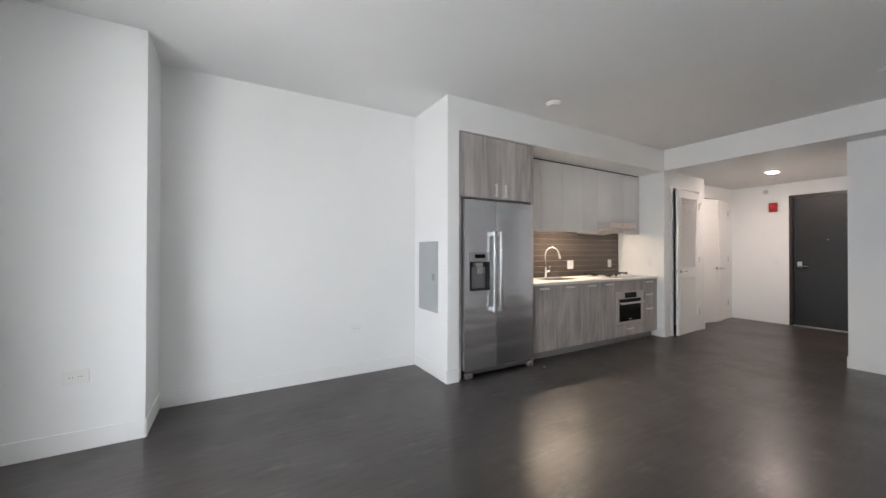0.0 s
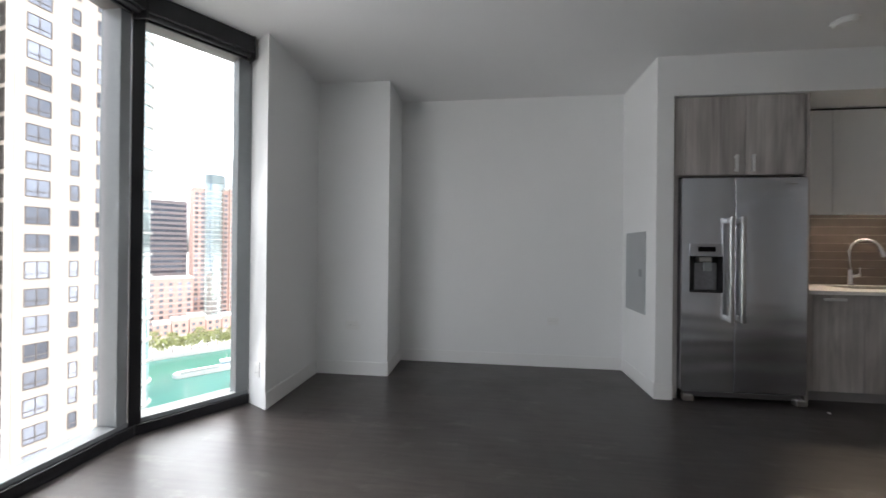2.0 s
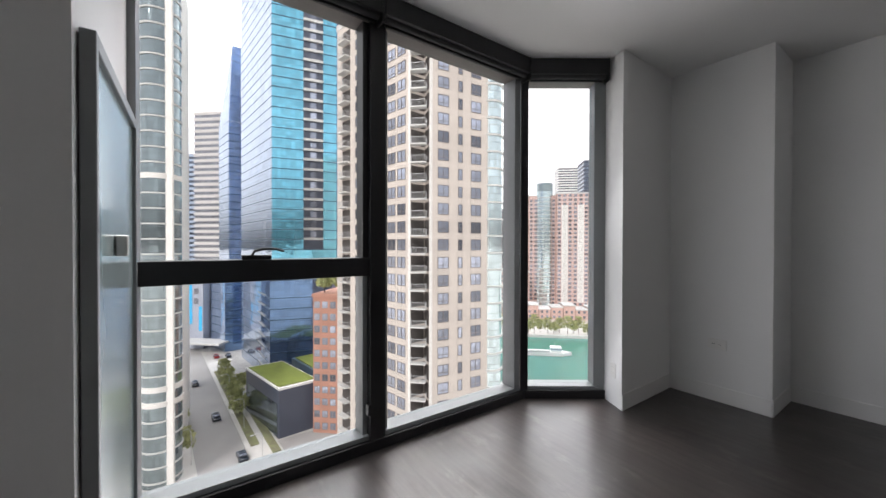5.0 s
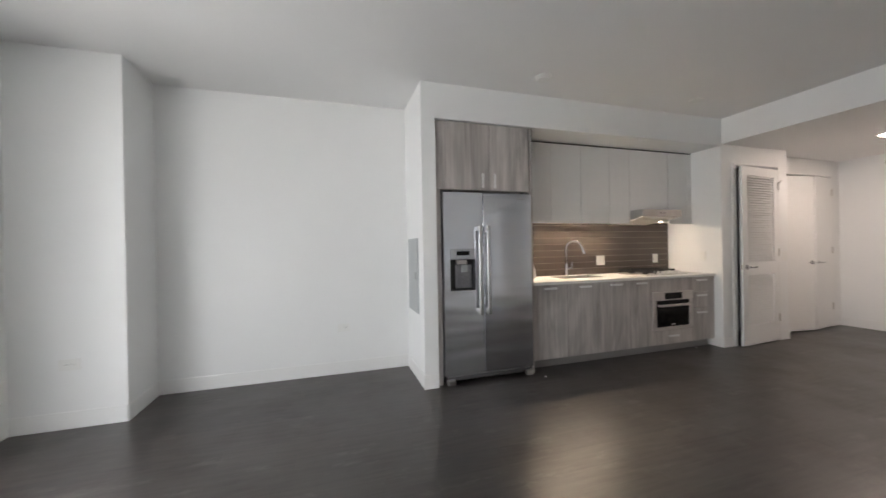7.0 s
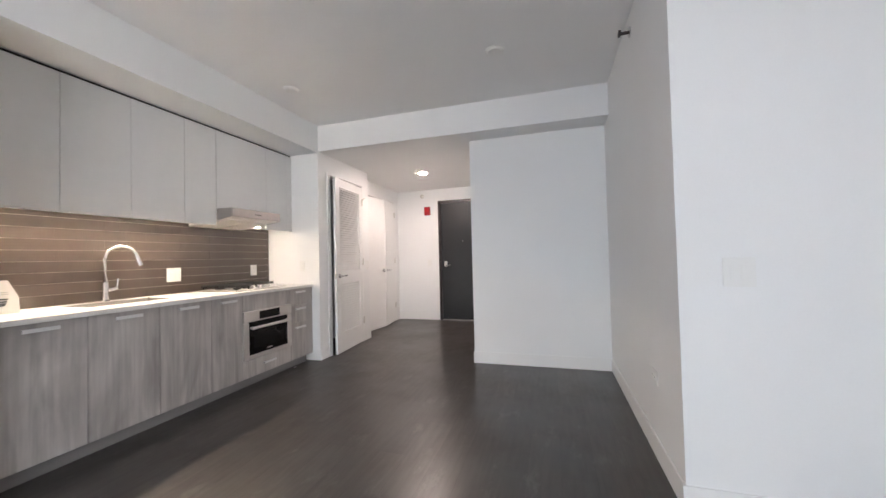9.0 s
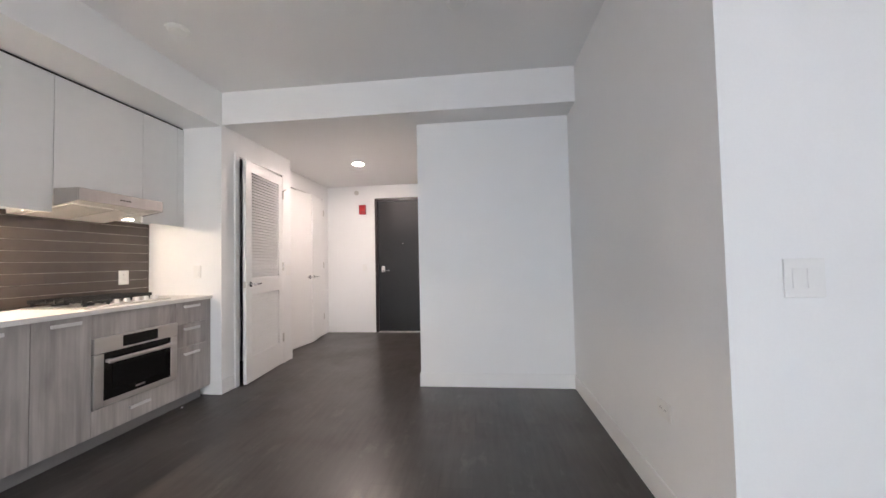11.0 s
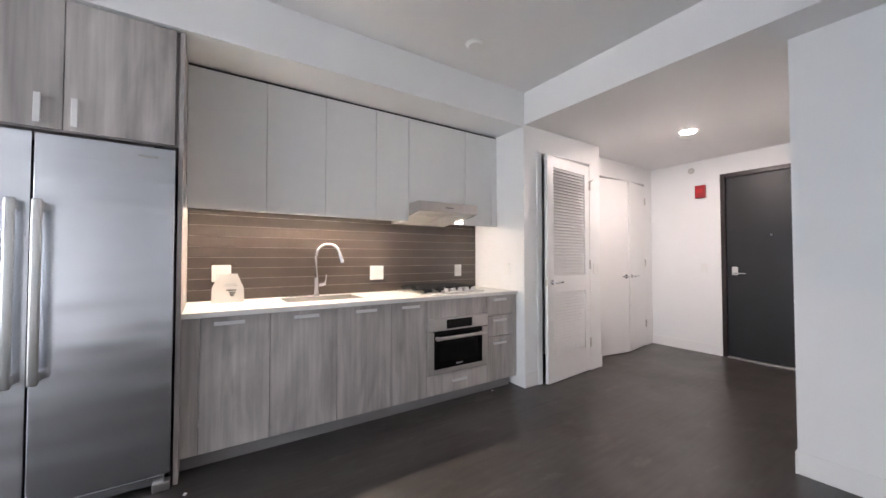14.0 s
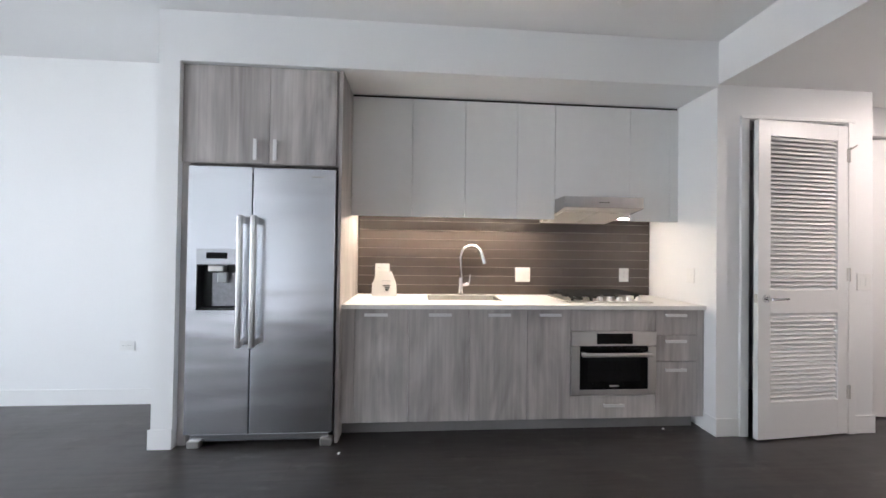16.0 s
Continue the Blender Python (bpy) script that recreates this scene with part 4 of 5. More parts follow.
def hall_closet():
    c = thing("door_casing", 5.15, YC, 0, "white painted casing round the hall closet doors", "door frame")
    c["kind"] = "structure"
    part("casing", boxed(-0.05, 0.012, -0.016, 0.0, 0, 2.275, bevel=0.003), TRIM, c)
    part("casing", boxed(1.148, 1.21, -0.016, 0.0, 0, 2.275, bevel=0.003), TRIM, c)
    part("casing", boxed(-0.05, 1.21, -0.016, 0.0, 2.2755, 2.30, bevel=0.003), TRIM, c)
    for name, hx, way, rz in (("door_2", 5.165, 1, -8.5), ("door_3", 6.295, -1, 8.5)):
        d = thing(name, hx, YC - 0.02, 0.012, "plain white hall closet door standing slightly ajar", "door", rz=rz)
        xs = sorted((0.0, way * 0.56))
        part("leaf", boxed(xs[0], xs[1], 0, 0.035, 0, 2.235, bevel=0.002), TRIM, d)
        lever(d, way * 0.50, 0, 0.98, -way)
        for z in (0.30, 1.15, 2.02):
            hinge(d, -way * 0.004, -0.006, z)


hall_closet()


def entry_door():
    d = thing("door_4", 6.53, -1.08, 0, "charcoal entry door in a dark bronze frame, closed", "door", rz=-90)
    # local: x along -y of the room, looking along -x
    part("frame", boxed(-0.48, -0.43, -0.012, 0.10, 0, 2.29, bevel=0.003), DOORF, d)
    part("frame", boxed(0.43, 0.48, -0.012, 0.10, 0, 2.29, bevel=0.003), DOORF, d)
    part("frame", boxed(-0.4295, 0.4295, -0.012, 0.10, 2.24, 2.29, bevel=0.003), DOORF, d)
    lf = part("leaf", boxed(-0.427, 0.427, 0.012, 0.055, 0.018, 2.237, bevel=0.002), DOORB, d)
    pl = boxed(-0.375, -0.315, -0.004, 0.012, 1.02, 1.125, bevel=0.012)
    part("lock_plate", pl, NICKEL, lf, "satin lock plate", smooth=True)
    hb = cyl(bmesh.new(), (-0.345, -0.004, 1.045), (-0.345, -0.045, 1.045), 0.011)
    tube(hb, [(-0.345, -0.045, 1.045), (-0.30, -0.05, 1.045), (-0.22, -0.048, 1.043)], 0.009)
    part("lever", hb, CHROME, lf, "polished lever", smooth=True)
    part("peephole", cyl(bmesh.new(), (0.0, 0.005, 1.50), (0.0, 0.012, 1.50), 0.010), CHROME, lf, smooth=True)
    part("threshold", boxed(-0.43, 0.43, -0.02, 0.09, 0.0005, 0.014, bevel=0.003), NICKEL, d, "metal threshold strip")


entry_door()
al = thing("fire_alarm", 6.53, -0.39, 2.01, "red wall-mounted fire alarm strobe", "alarm", rz=-90)
part("housing", boxed(-0.058, 0.058, -0.045, -0.0005, 0.01, 0.175, bevel=0.008), RED, al, smooth=True)
part("lens", boxed(-0.035, 0.035, -0.058, -0.0455, 0.07, 0.13, bevel=0.006), surface("red_lens", (0.6, 0.05, 0.05), 0.15, var=0.05), al)
ss = thing("sprinkler_head", 6.53, -0.28, 2.40, "grey sidewall sprinkler head over the alarm", "sprinkler", rz=-90)
part("escutcheon", cyl(bmesh.new(), (0, -0.008, 0), (0, -0.001, 0), 0.04), NICKEL, ss, smooth=True)
part("stem", cyl(bmesh.new(), (0, -0.05, 0), (0, -0.008, 0), 0.014), NICKEL, ss, smooth=True)
wall_plate("wall_switch", 6.53, -0.41, 1.10, 0.075, 0.12, -90, 1, "white light switch beside the entry door")
dl = thing("downlight", 5.16, -0.80, HALL, "round lit recessed downlight in the hall ceiling", "light")
ring = cyl(bmesh.new(), (0, 0, -0.008), (0, 0, -0.001), 0.085, seg=32)
part("trim_ring", ring, PLASTIC, dl, smooth=True)
part("lens", cyl(bmesh.new(), (0, 0, -0.013), (0, 0, -0.0085), 0.058, seg=32), LAMPW, dl, "glowing warm lens", smooth=True)

# framed glass leaf against the wall end by the window
gl = thing("sliding_door", -3.36, -3.618, 0.0, "grey-framed frosted glass door leaf with a square knob beside the window", "glass door")
part("stile", boxed(-0.40, -0.375, 0.002, 0.035, 0.02, 1.83, bevel=0.003), ALU, gl)
part("stile", boxed(0.375, 0.40, 0.002, 0.035, 0.02, 1.83, bevel=0.003), ALU, gl)
part("rail", boxed(-0.3745, 0.3745, 0.002, 0.035, 1.79, 1.83, bevel=0.003), ALU, gl)
part("rail", boxed(-0.3745, 0.3745, 0.002, 0.035, 0.02, 0.07, bevel=0.003), ALU, gl)
part("glass", boxed(-0.3745, 0.3745, 0.012, 0.022, 0.07, 1.79), FROST, gl, "frosted glass")
part("knob", boxed(0.02, 0.065, 0.0225, 0.055, 1.255, 1.325, bevel=0.006), NICKEL, gl, "square metal knob")
part("foot", boxed(-0.38, 0.38, 0.004, 0.03, 0.0, 0.0195), ALU, gl)

wall_plate("wall_socket", -3.305, -0.58, 0.285, 0.07, 0.115, -27.6, 1, "white socket low on the window pier", "socket")
for i, (x, y, a) in enumerate(((3.335, 0.115, 20), (1.027, -0.10, 70))):
    sc = thing("paper_scrap", x, y, 0.0, "tiny crumpled white paper scrap on the floor", "litter", "paper scraps", rz=a)
    bm = bmesh.new()
    f = [bm.verts.new((px * 0.012, py * 0.02, 0.001 + pz * 0.006)) for px, py, pz in ((-1, -0.3, 0), (-0.2, -0.5, 1), (1, -0.2, 0), (0.8, 0.5, 0.4), (-0.1, 0.3, 1.2), (-0.9, 0.4, 0.2))]
    for q in ((0, 1, 4, 5), (1, 2, 3, 4)):
        bm.faces.new([f[k] for k in q])
    r = bmesh.ops.extrude_face_region(bm, geom=list(bm.faces))
    bmesh.ops.translate(bm, verts=[v for v in r["geom"] if isinstance(v, bmesh.types.BMVert)], vec=(0, 0, 0.0015))
    bmesh.ops.recalc_face_normals(bm, faces=bm.faces)
    part("scrap", bm, PAPER, sc)

# ---- the city outside ----
GROUND = -45.0
CITY = pose(-1.69, -3.39, GROUND, 0, 0, 48.0)      # x aside, y straight out over the street

ASPHALT = surface("asphalt", (0.34, 0.33, 0.32), 0.85, var=0.15, scale=0.2, fine=20)
GROUNDM = surface("city_ground", (0.42, 0.405, 0.385), 0.9, var=0.3, scale=0.05, fine=12)
PAVE = surface("concrete_pavement", (0.60, 0.585, 0.56), 0.85, var=0.12, scale=0.4, fine=12)
WATER = surface("green_river_water", (0.06, 0.20, 0.165), 0.12, var=0.15, scale=0.06, bump=0.3, fine=30)
CREAM = surface("cream_precast_concrete", (0.57, 0.505, 0.45), 0.8, var=0.09, scale=0.15, fine=14)
CREAM2 = surface("white_precast_concrete", (0.72, 0.69, 0.65), 0.8, var=0.05, scale=0.15, fine=14)
BRICKM = surface("orange_brick", (0.44, 0.225, 0.165), 0.85, var=0.15, scale=0.4, fine=20)
# red brick with the distance haze mixed into its colour
REDBR = surface("hazed_red_brick", (0.56, 0.37, 0.32), 0.85, var=0.15, scale=0.3, fine=20)
CHAR = surface("charcoal_cladding", (0.065, 0.075, 0.105), 0.5, var=0.10, scale=0.2)
SLAB = surface("pale_concrete_slab", (0.55, 0.54, 0.52), 0.8, var=0.08, scale=0.4)
WINF = surface("bronze_window_frame", (0.17, 0.145, 0.135), 0.5, var=0.1)
PANE = surface("tower_window_glass", (0.46, 0.50, 0.60), 0.08, 0.6, var=0.5, scale=0.12, fine=2.0)
vary(PANE, 0.35, 1.35)
RAIL = surface("balcony_rail", (0.55, 0.56, 0.56), 0.5, 0.2, var=0.05)
# near-black colour that stands in for the shade behind the balconies
BALCONY_SHADE = surface("balcony_shade", (0.07, 0.06, 0.055), 0.8, var=0.25, scale=0.3)
SOIL = surface("planted_soil", (0.20, 0.165, 0.13), 0.95, var=0.35, scale=0.6, fine=12, tint=(0.20, 0.22, 0.10))
GRASS = surface("roof_grass", (0.16, 0.20, 0.035), 0.95, var=0.35, scale=0.6, fine=12)
LEAF = surface("tree_leaves", (0.24, 0.28, 0.11), 0.9, var=0.4, scale=0.5, fine=6, tint=(0.38, 0.39, 0.18))
BARK = surface("tree_bark", (0.12, 0.09, 0.07), 0.9, var=0.2)
CARP = surface("dark_car_paint", (0.02, 0.025, 0.035), 0.2, var=0.1)
CARR = surface("red_car_paint", (0.25, 0.02, 0.02), 0.2, var=0.1)
TYRE = surface("tyre_rubber", (0.02, 0.02, 0.02), 0.8, var=0.1)
BOATW = surface("white_boat_paint", (0.75, 0.75, 0.74), 0.4, var=0.05)
CYAN = surface("cyan_panel", (0.02, 0.42, 0.75), 0.5, var=0.05)
BLUE = curtain_glass("bright_blue_glazing", (0.24, 0.68, 0.88), 0.08)
BLUE2 = curtain_glass("steel_blue_glazing", (0.50, 0.60, 0.76), 0.05)
BLUE3 = curtain_glass("deep_blue_glazing", (0.20, 0.33, 0.55), 0.08)
# teal glazing paled in its colour to imitate haze over the river
TEALG = curtain_glass("hazed_teal_glazing", (0.68, 0.80, 0.81), 0.12, 3.0, 1.2)


def uv_walls(bm):
    """UVs in metres: along each wall, and up it."""
    layer = bm.loops.layers.uv.new("UVMap")
    for f in bm.faces:
        n = f.normal
        t = Vector((-n.y, n.x, 0))
        t = t.normalized() if t.length > 0.01 else Vector((1, 0, 0))
        for lp in f.loops:
            lp[layer].uv = (lp.vert.co.dot(t), lp.vert.co.z)
    return bm


def city_thing(name, x, y, label, category, group="", rz=0.0, z=0.0):
    ob = new(name)
    ob.matrix_world = CITY @ pose(x, y, z, 0, 0, rz)
    return tagged(ob, label, category, group)


def along(a, b, s):
    """A pose on the wall from a to b, s metres along, looking out to its right-hand side."""
    a, b = Vector(a), Vector(b)
    d = (b - a).normalized()
    p = a + d * s
    return pose(p.x, p.y, 0, 0, 0, math.degrees(math.atan2(d.y, d.x)))


def window_mesh(w, h, lights=2):
    """Glass with a frame: local x along the wall, -y outwards, standing on z = 0."""
    bm = bmesh.new()
    t = 0.09
    box(bm, 0, w, -0.02, 0.05, 0, h)
    me_glass = len(bm.faces)
    for a, b, c, d in ((0, w, 0, t), (0, w, h - t, h), (0, t, t, h - t), (w - t, w, t, h - t), (t, w - t, h * 0.3 - t / 2, h * 0.3 + t / 2)):
        box(bm, a, b, -0.08, 0.0, c, d)
    for k in range(1, lights):
        box(bm, w * k / lights - t / 2, w * k / lights + t / 2, -0.08, 0.0, t, h - t)
    bm.faces.ensure_lookup_table()
    for f in bm.faces[me_glass:]:
        f.material_index = 1
    me = bpy.data.meshes.new("window")
    bm.to_mesh(me)
    bm.free()
    me.materials.append(PANE)
    me.materials.append(WINF)
    return me


def put(name, me, parent, m, label=""):
    ob = new(name, me)
    ob.parent = parent
    ob.matrix_basis = m
    return tagged(ob, label)


def balcony_mesh(w, depth):
    bm = boxed(0, w, -depth, 0.0, -0.12, 0.10)
    n0 = len(bm.faces)
    for k in range(int(w / 0.28) + 1):
        x = min(w - 0.03, k * 0.28)
        box(bm, x, x + 0.03, -depth, -depth + 0.03, 0.10, 1.05)
    box(bm, 0, w, -depth - 0.01, -depth + 0.04, 1.05, 1.11)
    for x in (0.0, w - 0.03):
        box(bm, x, x + 0.03, -depth, 0, 1.05, 1.11)
        for k in range(1, int(depth / 0.28) + 1):
            box(bm, x, x + 0.03, -depth + k * 0.28, -depth + k * 0.28 + 0.03, 0.10, 1.05)
    bm.faces.ensure_lookup_table()
    for f in bm.faces[n0:]:
        f.material_index = 1
    me = bpy.data.meshes.new("balcony")
    bm.to_mesh(me)
    bm.free()
    me.materials.append(SLAB)
    me.materials.append(RAIL)
    return me


def lean(m, z):
    m = m.copy()
    m.translation.z = z
    return m


# ground, road, river
bm = bmesh.new()
bmesh.ops.create_circle(bm, cap_ends=True, segments=64, radius=4000)
g = tagged(part("ground", bm, GROUNDM), "grey city ground far below the window", kind="structure")
g.matrix_world = CITY
bm = prism([(4, 104), (900, 104), (900, 186), (4, 186)], -0.6, 0.06)
r = tagged(part("water", bm, WATER), "green river water", kind="structure")
r.matrix_world = CITY
bm = boxed(-20, 900, 186, 189, 0, 1.4)
box(bm, -10, 900, 189, 400, 0, 0.5)
q = tagged(part("quay", bm, PAVE), "pale river wall and quay", kind="structure")
q.matrix_world = CITY
D1 = Vector((-0.72, 0.694))
N1 = Vector((0.694, 0.72))


def strip(name, off0, off1, s0, s1, z0, z1, material, label):
    o = Vector((-52.0, 66.0))
    pts = [o + N1 * off0 + D1 * s0, o + N1 * off1 + D1 * s0, o + N1 * off1 + D1 * s1, o + N1 * off0 + D1 * s1]
    ob = tagged(part(name, prism([(p.x, p.y) for p in pts], z0, z1), material), label, kind="structure")
    ob.matrix_world = CITY
    return ob


strip("road", -4.5, 5.0, -60, 160, 0.0, 0.05, ASPHALT, "grey asphalt street")
strip("pavement", 5.0, 11.5, -60, 84, 0.0, 0.17, PAVE, "concrete pavement with planting")
strip("pavement", -9.5, -4.5, -60, 160, 0.0, 0.17, PAVE, "concrete pavement")
strip("planting_bed", 6.0, 7.8, 8, 70, 0.17, 0.45, SOIL, "planted strip beside the street")
strip("planting_bed", 9.3, 11.0, 2, 26, 0.17, 0.45, SOIL, "planted strip beside the street")
bm = prism([(-49, 62), (-20, 90), (-28, 98), (-60, 70)], 0.0, 0.04)
ob = tagged(part("road", bm, ASPHALT), "side street", kind="structure")
ob.matrix_world = CITY


def cream_tower():
    b = city_thing("apartment_tower", 0, 0, "cream concrete apartment tower with small windows and balconies", "building")
    p0, p1, p2, p3 = (-10.6, 56.0), (-30.5, 70.5), (0.6, 63.6), (-16.0, 90.0)
    top = 90.0
    # left wall, notch for the corner balconies, right wall
    pl, pr = along(p1, p0, 22.4).translation, along(p0, p2, 1.7).translation
    inner = ((pl.x + pr.x) / 2 + 0.4, (pl.y + pr.y) / 2 + 2.2)
    body = prism([p1, (pl.x, pl.y), inner, (pr.x, pr.y), p2, p3], 0, top)
    part("wall", body, CREAM, b)
    part("parapet", prism([(p1[0] - .2, p1[1]), (p0[0], p0[1] - .2), (p2[0] + .2, p2[1]), p3], top, top + 1.2), SLAB, b)
    wide, narrow = window_mesh(2.05, 1.9), window_mesh(0.85, 1.85, 1)
    bal, bal2 = balcony_mesh(2.5, 1.2), balcony_mesh(2.8, 1.2)
    L = (Vector(p1) - Vector(p0)).length
    R = (Vector(p2) - Vector(p0)).length
    # flat dark sheets on the walls: balcony shade as colour, no real opening
    rec = data("recess", boxed(0, 2.8, -0.03, 0.02, 0.15, 2.5), BALCONY_SHADE)
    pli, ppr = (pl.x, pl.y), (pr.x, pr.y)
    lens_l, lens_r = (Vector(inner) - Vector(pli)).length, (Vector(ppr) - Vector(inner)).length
    rec_l = data("recess", boxed(0.1, lens_l - 0.1, -0.03, 0.02, 0.15, 2.6), BALCONY_SHADE)
    rec_r = data("recess", boxed(0.1, lens_r - 0.1, -0.03, 0.02, 0.15, 2.6), BALCONY_SHADE)
    for k in range(30):
        z = 0.75 + k * 2.95
        for s in (6.6, 10.2, 13.4, 16.6, 19.2):
            put("window", wide, b, lean(along(p1, p0, s), z + 0.55))
        for s, me in ((3.2, wide), (7.0, narrow), (9.5, wide)):
            put("window", me, b, lean(along(p0, p2, s), z + 0.55))
        put("balcony_shade_panel", rec_l, b, lean(along(pli, inner, 0), z), "dark panel painted as the shade behind a balcony")
        put("balcony_shade_panel", rec_r, b, lean(along(inner, ppr, 0), z), "dark panel painted as the shade behind a balcony")
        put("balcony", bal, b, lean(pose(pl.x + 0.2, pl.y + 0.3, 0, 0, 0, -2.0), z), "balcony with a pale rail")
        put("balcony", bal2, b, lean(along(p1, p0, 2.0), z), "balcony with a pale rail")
        put("balcony_shade_panel", rec, b, lean(along(p1, p0, 2.0), z), "dark panel painted as the shade behind a balcony")
    # thin vertical ribs on the corners
    for m in (along(p0, p2, 1.7), along(p0, p2, R - 0.5), along(p1, p0, 22.0)):
        part("rib", boxed(0, 0.5, -0.12, 0.05, 0, top), CREAM2, b, at=m)
    # rounded glass bay with balconies at the far end
    bay = bmesh.new()
    c = Vector((0.6, 65.3))
    cyl(bay, (c.x, c.y, 0), (c.x, c.y, top - 3), 2.1, seg=24)
    bay.normal_update()
    part("glass_bay", uv_walls(bay), TEALG, b, "pale teal glazed bay", smooth=True)
    ring = data("bay_slab", cyl(bmesh.new(), (0, 0, 0), (0, 0, 0.28), 2.35, seg=24), SLAB)
    for k in range(29):
        put("bay_slab", ring, b, pose(c.x, c.y, 0.75 + k * 2.95))


def white_tower():
    b = city_thing("apartment_tower", 0, 0, "white concrete tower with a rounded glass bay", "building")
    part("wall", prism([(-92, 61.5), (-59.4, 61.5), (-62.6, 66), (-80, 88), (-105, 88)], 0, 110), CREAM2, b)
    bay = cyl(bmesh.new(), (-63.6, 63.3, 0), (-63.6, 63.3, 110), 3.3, seg=28)
    bay.normal_update()
    part("glass_bay", uv_walls(bay), curtain_glass("grey_bay_glazing", (0.30, 0.36, 0.375), 0.10, 2.9, 1.1, 0.6), b, "curved glazed bay", smooth=True)
    ring = data("bay_slab", cyl(bmesh.new(), (0, 0, 0), (0, 0, 0.28), 3.5, seg=28), SLAB)
    thick = data("bay_slab", cyl(bmesh.new(), (0, 0, 0), (0, 0, 1.0), 3.55, seg=28), CREAM2)
    win = window_mesh(3.4, 2.0, 2)
    for k in range(37):
        z = 1.0 + k * 2.9
        put("bay_slab", thick if k in (5, 6, 20) else ring, b, pose(-63.6, 63.3, z))
        for x in (-68.4, -76.5, -84.5):
            put("window", win, b, pose(x, 61.5, z + 0.5))


def glass_tower(name, pts, top, floor_h, faces, label, spandrel=True):
    """A glazed tower: pts go round from the left corner; faces: a glazing per wall."""
    b = city_thing(name, 0, 0, label, "building")
    n = len(pts)
    for i in range(n):
        a, c = Vector(pts[i]), Vector(pts[(i + 1) % n])
        L = (c - a).length
        wall = boxed(0, L, 0, 0.6, 0, top)
        wall.normal_update()
        part("glazing", uv_walls(wall), faces[i % len(faces)], b, at=along(pts[i], pts[(i + 1) % n], 0))
    part("roof", prism(pts, top - 0.5, top), SLAB, b)
    if spandrel:
        for k in range(1, int(top / floor_h)):
            part("floor_band", prism([(x, y) for x, y in grow(pts, 0.12)], k * floor_h, k * floor_h + 0.28), BANDM, b)
    return b


def grow(pts, d):
    c = sum((Vector(p) for p in pts), Vector((0, 0))) / len(pts)
    return [tuple(Vector(p) + (Vector(p) - c).normalized() * d) for p in pts]


BANDM = surface("glazing_floor_band", (0.10, 0.16, 0.22), 0.3, 0.5, var=0.2, scale=0.2)


def blue_tower():
    p0, p1, pl = (-72.0, 113.0), (-53.0, 123.5), (-101.5, 138.0)
    b = glass_tower("glass_tower", [pl, p0, p1, (-85.0, 160.0)], 150, 3.45, [BLUE2, BLUE, BLUE3, BLUE3], "tall blue glass tower with a slot of recessed balconies")
    L = (Vector(p1) - Vector(p0)).length
    s0 = 0.46 * L
    w = 0.30 * L
    part("slot", boxed(0, w, -0.20, 0.0, 45, 148), CHAR, b, "dark recessed slot", at=along(p0, p1, s0))
    slab = data("slot_slab", boxed(0, w, -0.75, -0.15, 0, 0.85), SLAB)
    box_me = data("slot_window", boxed(0, w * 0.30, -0.26, -0.21, 0, 1.9), PANE)
    for k in range(14, 43):
        put("balcony_slab", slab, b, lean(along(p0, p1, s0), k * 3.45))
        put("window", box_me, b, lean(along(p0, p1, s0 + w * 0.35), k * 3.45 + 1.1))
    pd = glass_tower("office_block", [(-88, 128), (-70.5, 109.5), (-52.0, 119.0), (-62, 135)], 35.0, 3.6, [BLUE3], "dark glass office block at the tower's foot")
    for k in range(1, 9):
        part("ledge", boxed(0, 12, -0.5, 0.0, k * 3.6 + 0.3, k * 3.6 + 0.6), SLAB, pd, at=along((-88, 128), (-70.5, 109.5), 6))


cream_tower()
white_tower()
blue_tower()


def slim_tower():
    pts = [(-131, 162), (-118, 152), (-100, 170), (-120, 182)]
    b = glass_tower("glass_tower", pts, 104, 3.5, [BLUE2], "slim steel-blue glass tower with a slanting shoulder beside the tall one")
    top = bmesh.new()
    low = [top.verts.new((x, y, 104)) for x, y in pts]
    high = [top.verts.new((x * f + 2, y, z)) for (x, y), f, z in zip(pts, (0.955, 1.0, 1.0, 0.97), (134, 138, 138, 134))]
    for k in range(4):
        top.faces.new((low[k], low[(k + 1) % 4], high[(k + 1) % 4], high[k]))
    top.faces.new(high)
    bmesh.ops.recalc_face_normals(top, faces=top.faces)
    top.normal_update()
    part("shoulder", uv_walls(top), BLUE2, b, "tapering glazed top")


slim_tower()


def banded_block(x0, x1, y, depth, top, floor_h, wall, glass, label, name="office_block", base=0.0):
    """A block with continuous window bands between floor bands."""
    b = city_thing(name, 0, 0, label, "building")
    core = boxed(x0, x1, y, y + depth, base, top)
    core.normal_update()
    part("glazing", uv_walls(core), glass, b)
    band = data("floor_band", boxed(x0 - 0.3, x1 + 0.3, y - 0.3, y + depth, 0, floor_h * 0.5), wall)
    for k in range(int((top - base) / floor_h) + 1):
        put("floor_band", band, b, pose(0, 0, base + k * floor_h))
    return b


DGLASS = curtain_glass("smoked_glazing", (0.16, 0.19, 0.24), 0.15, 3.4, 1.6)
STONE = surface("grey_stone_cladding", (0.52, 0.49, 0.47), 0.7, var=0.06, scale=0.1)
LGLASS = curtain_glass("grey_office_glazing", (0.36, 0.37, 0.40), 0.2, 3.6, 1.6)
banded_block(-178, -161, 200, 30, 127, 3.6, STONE, LGLASS, "pale office tower with dark window bands")
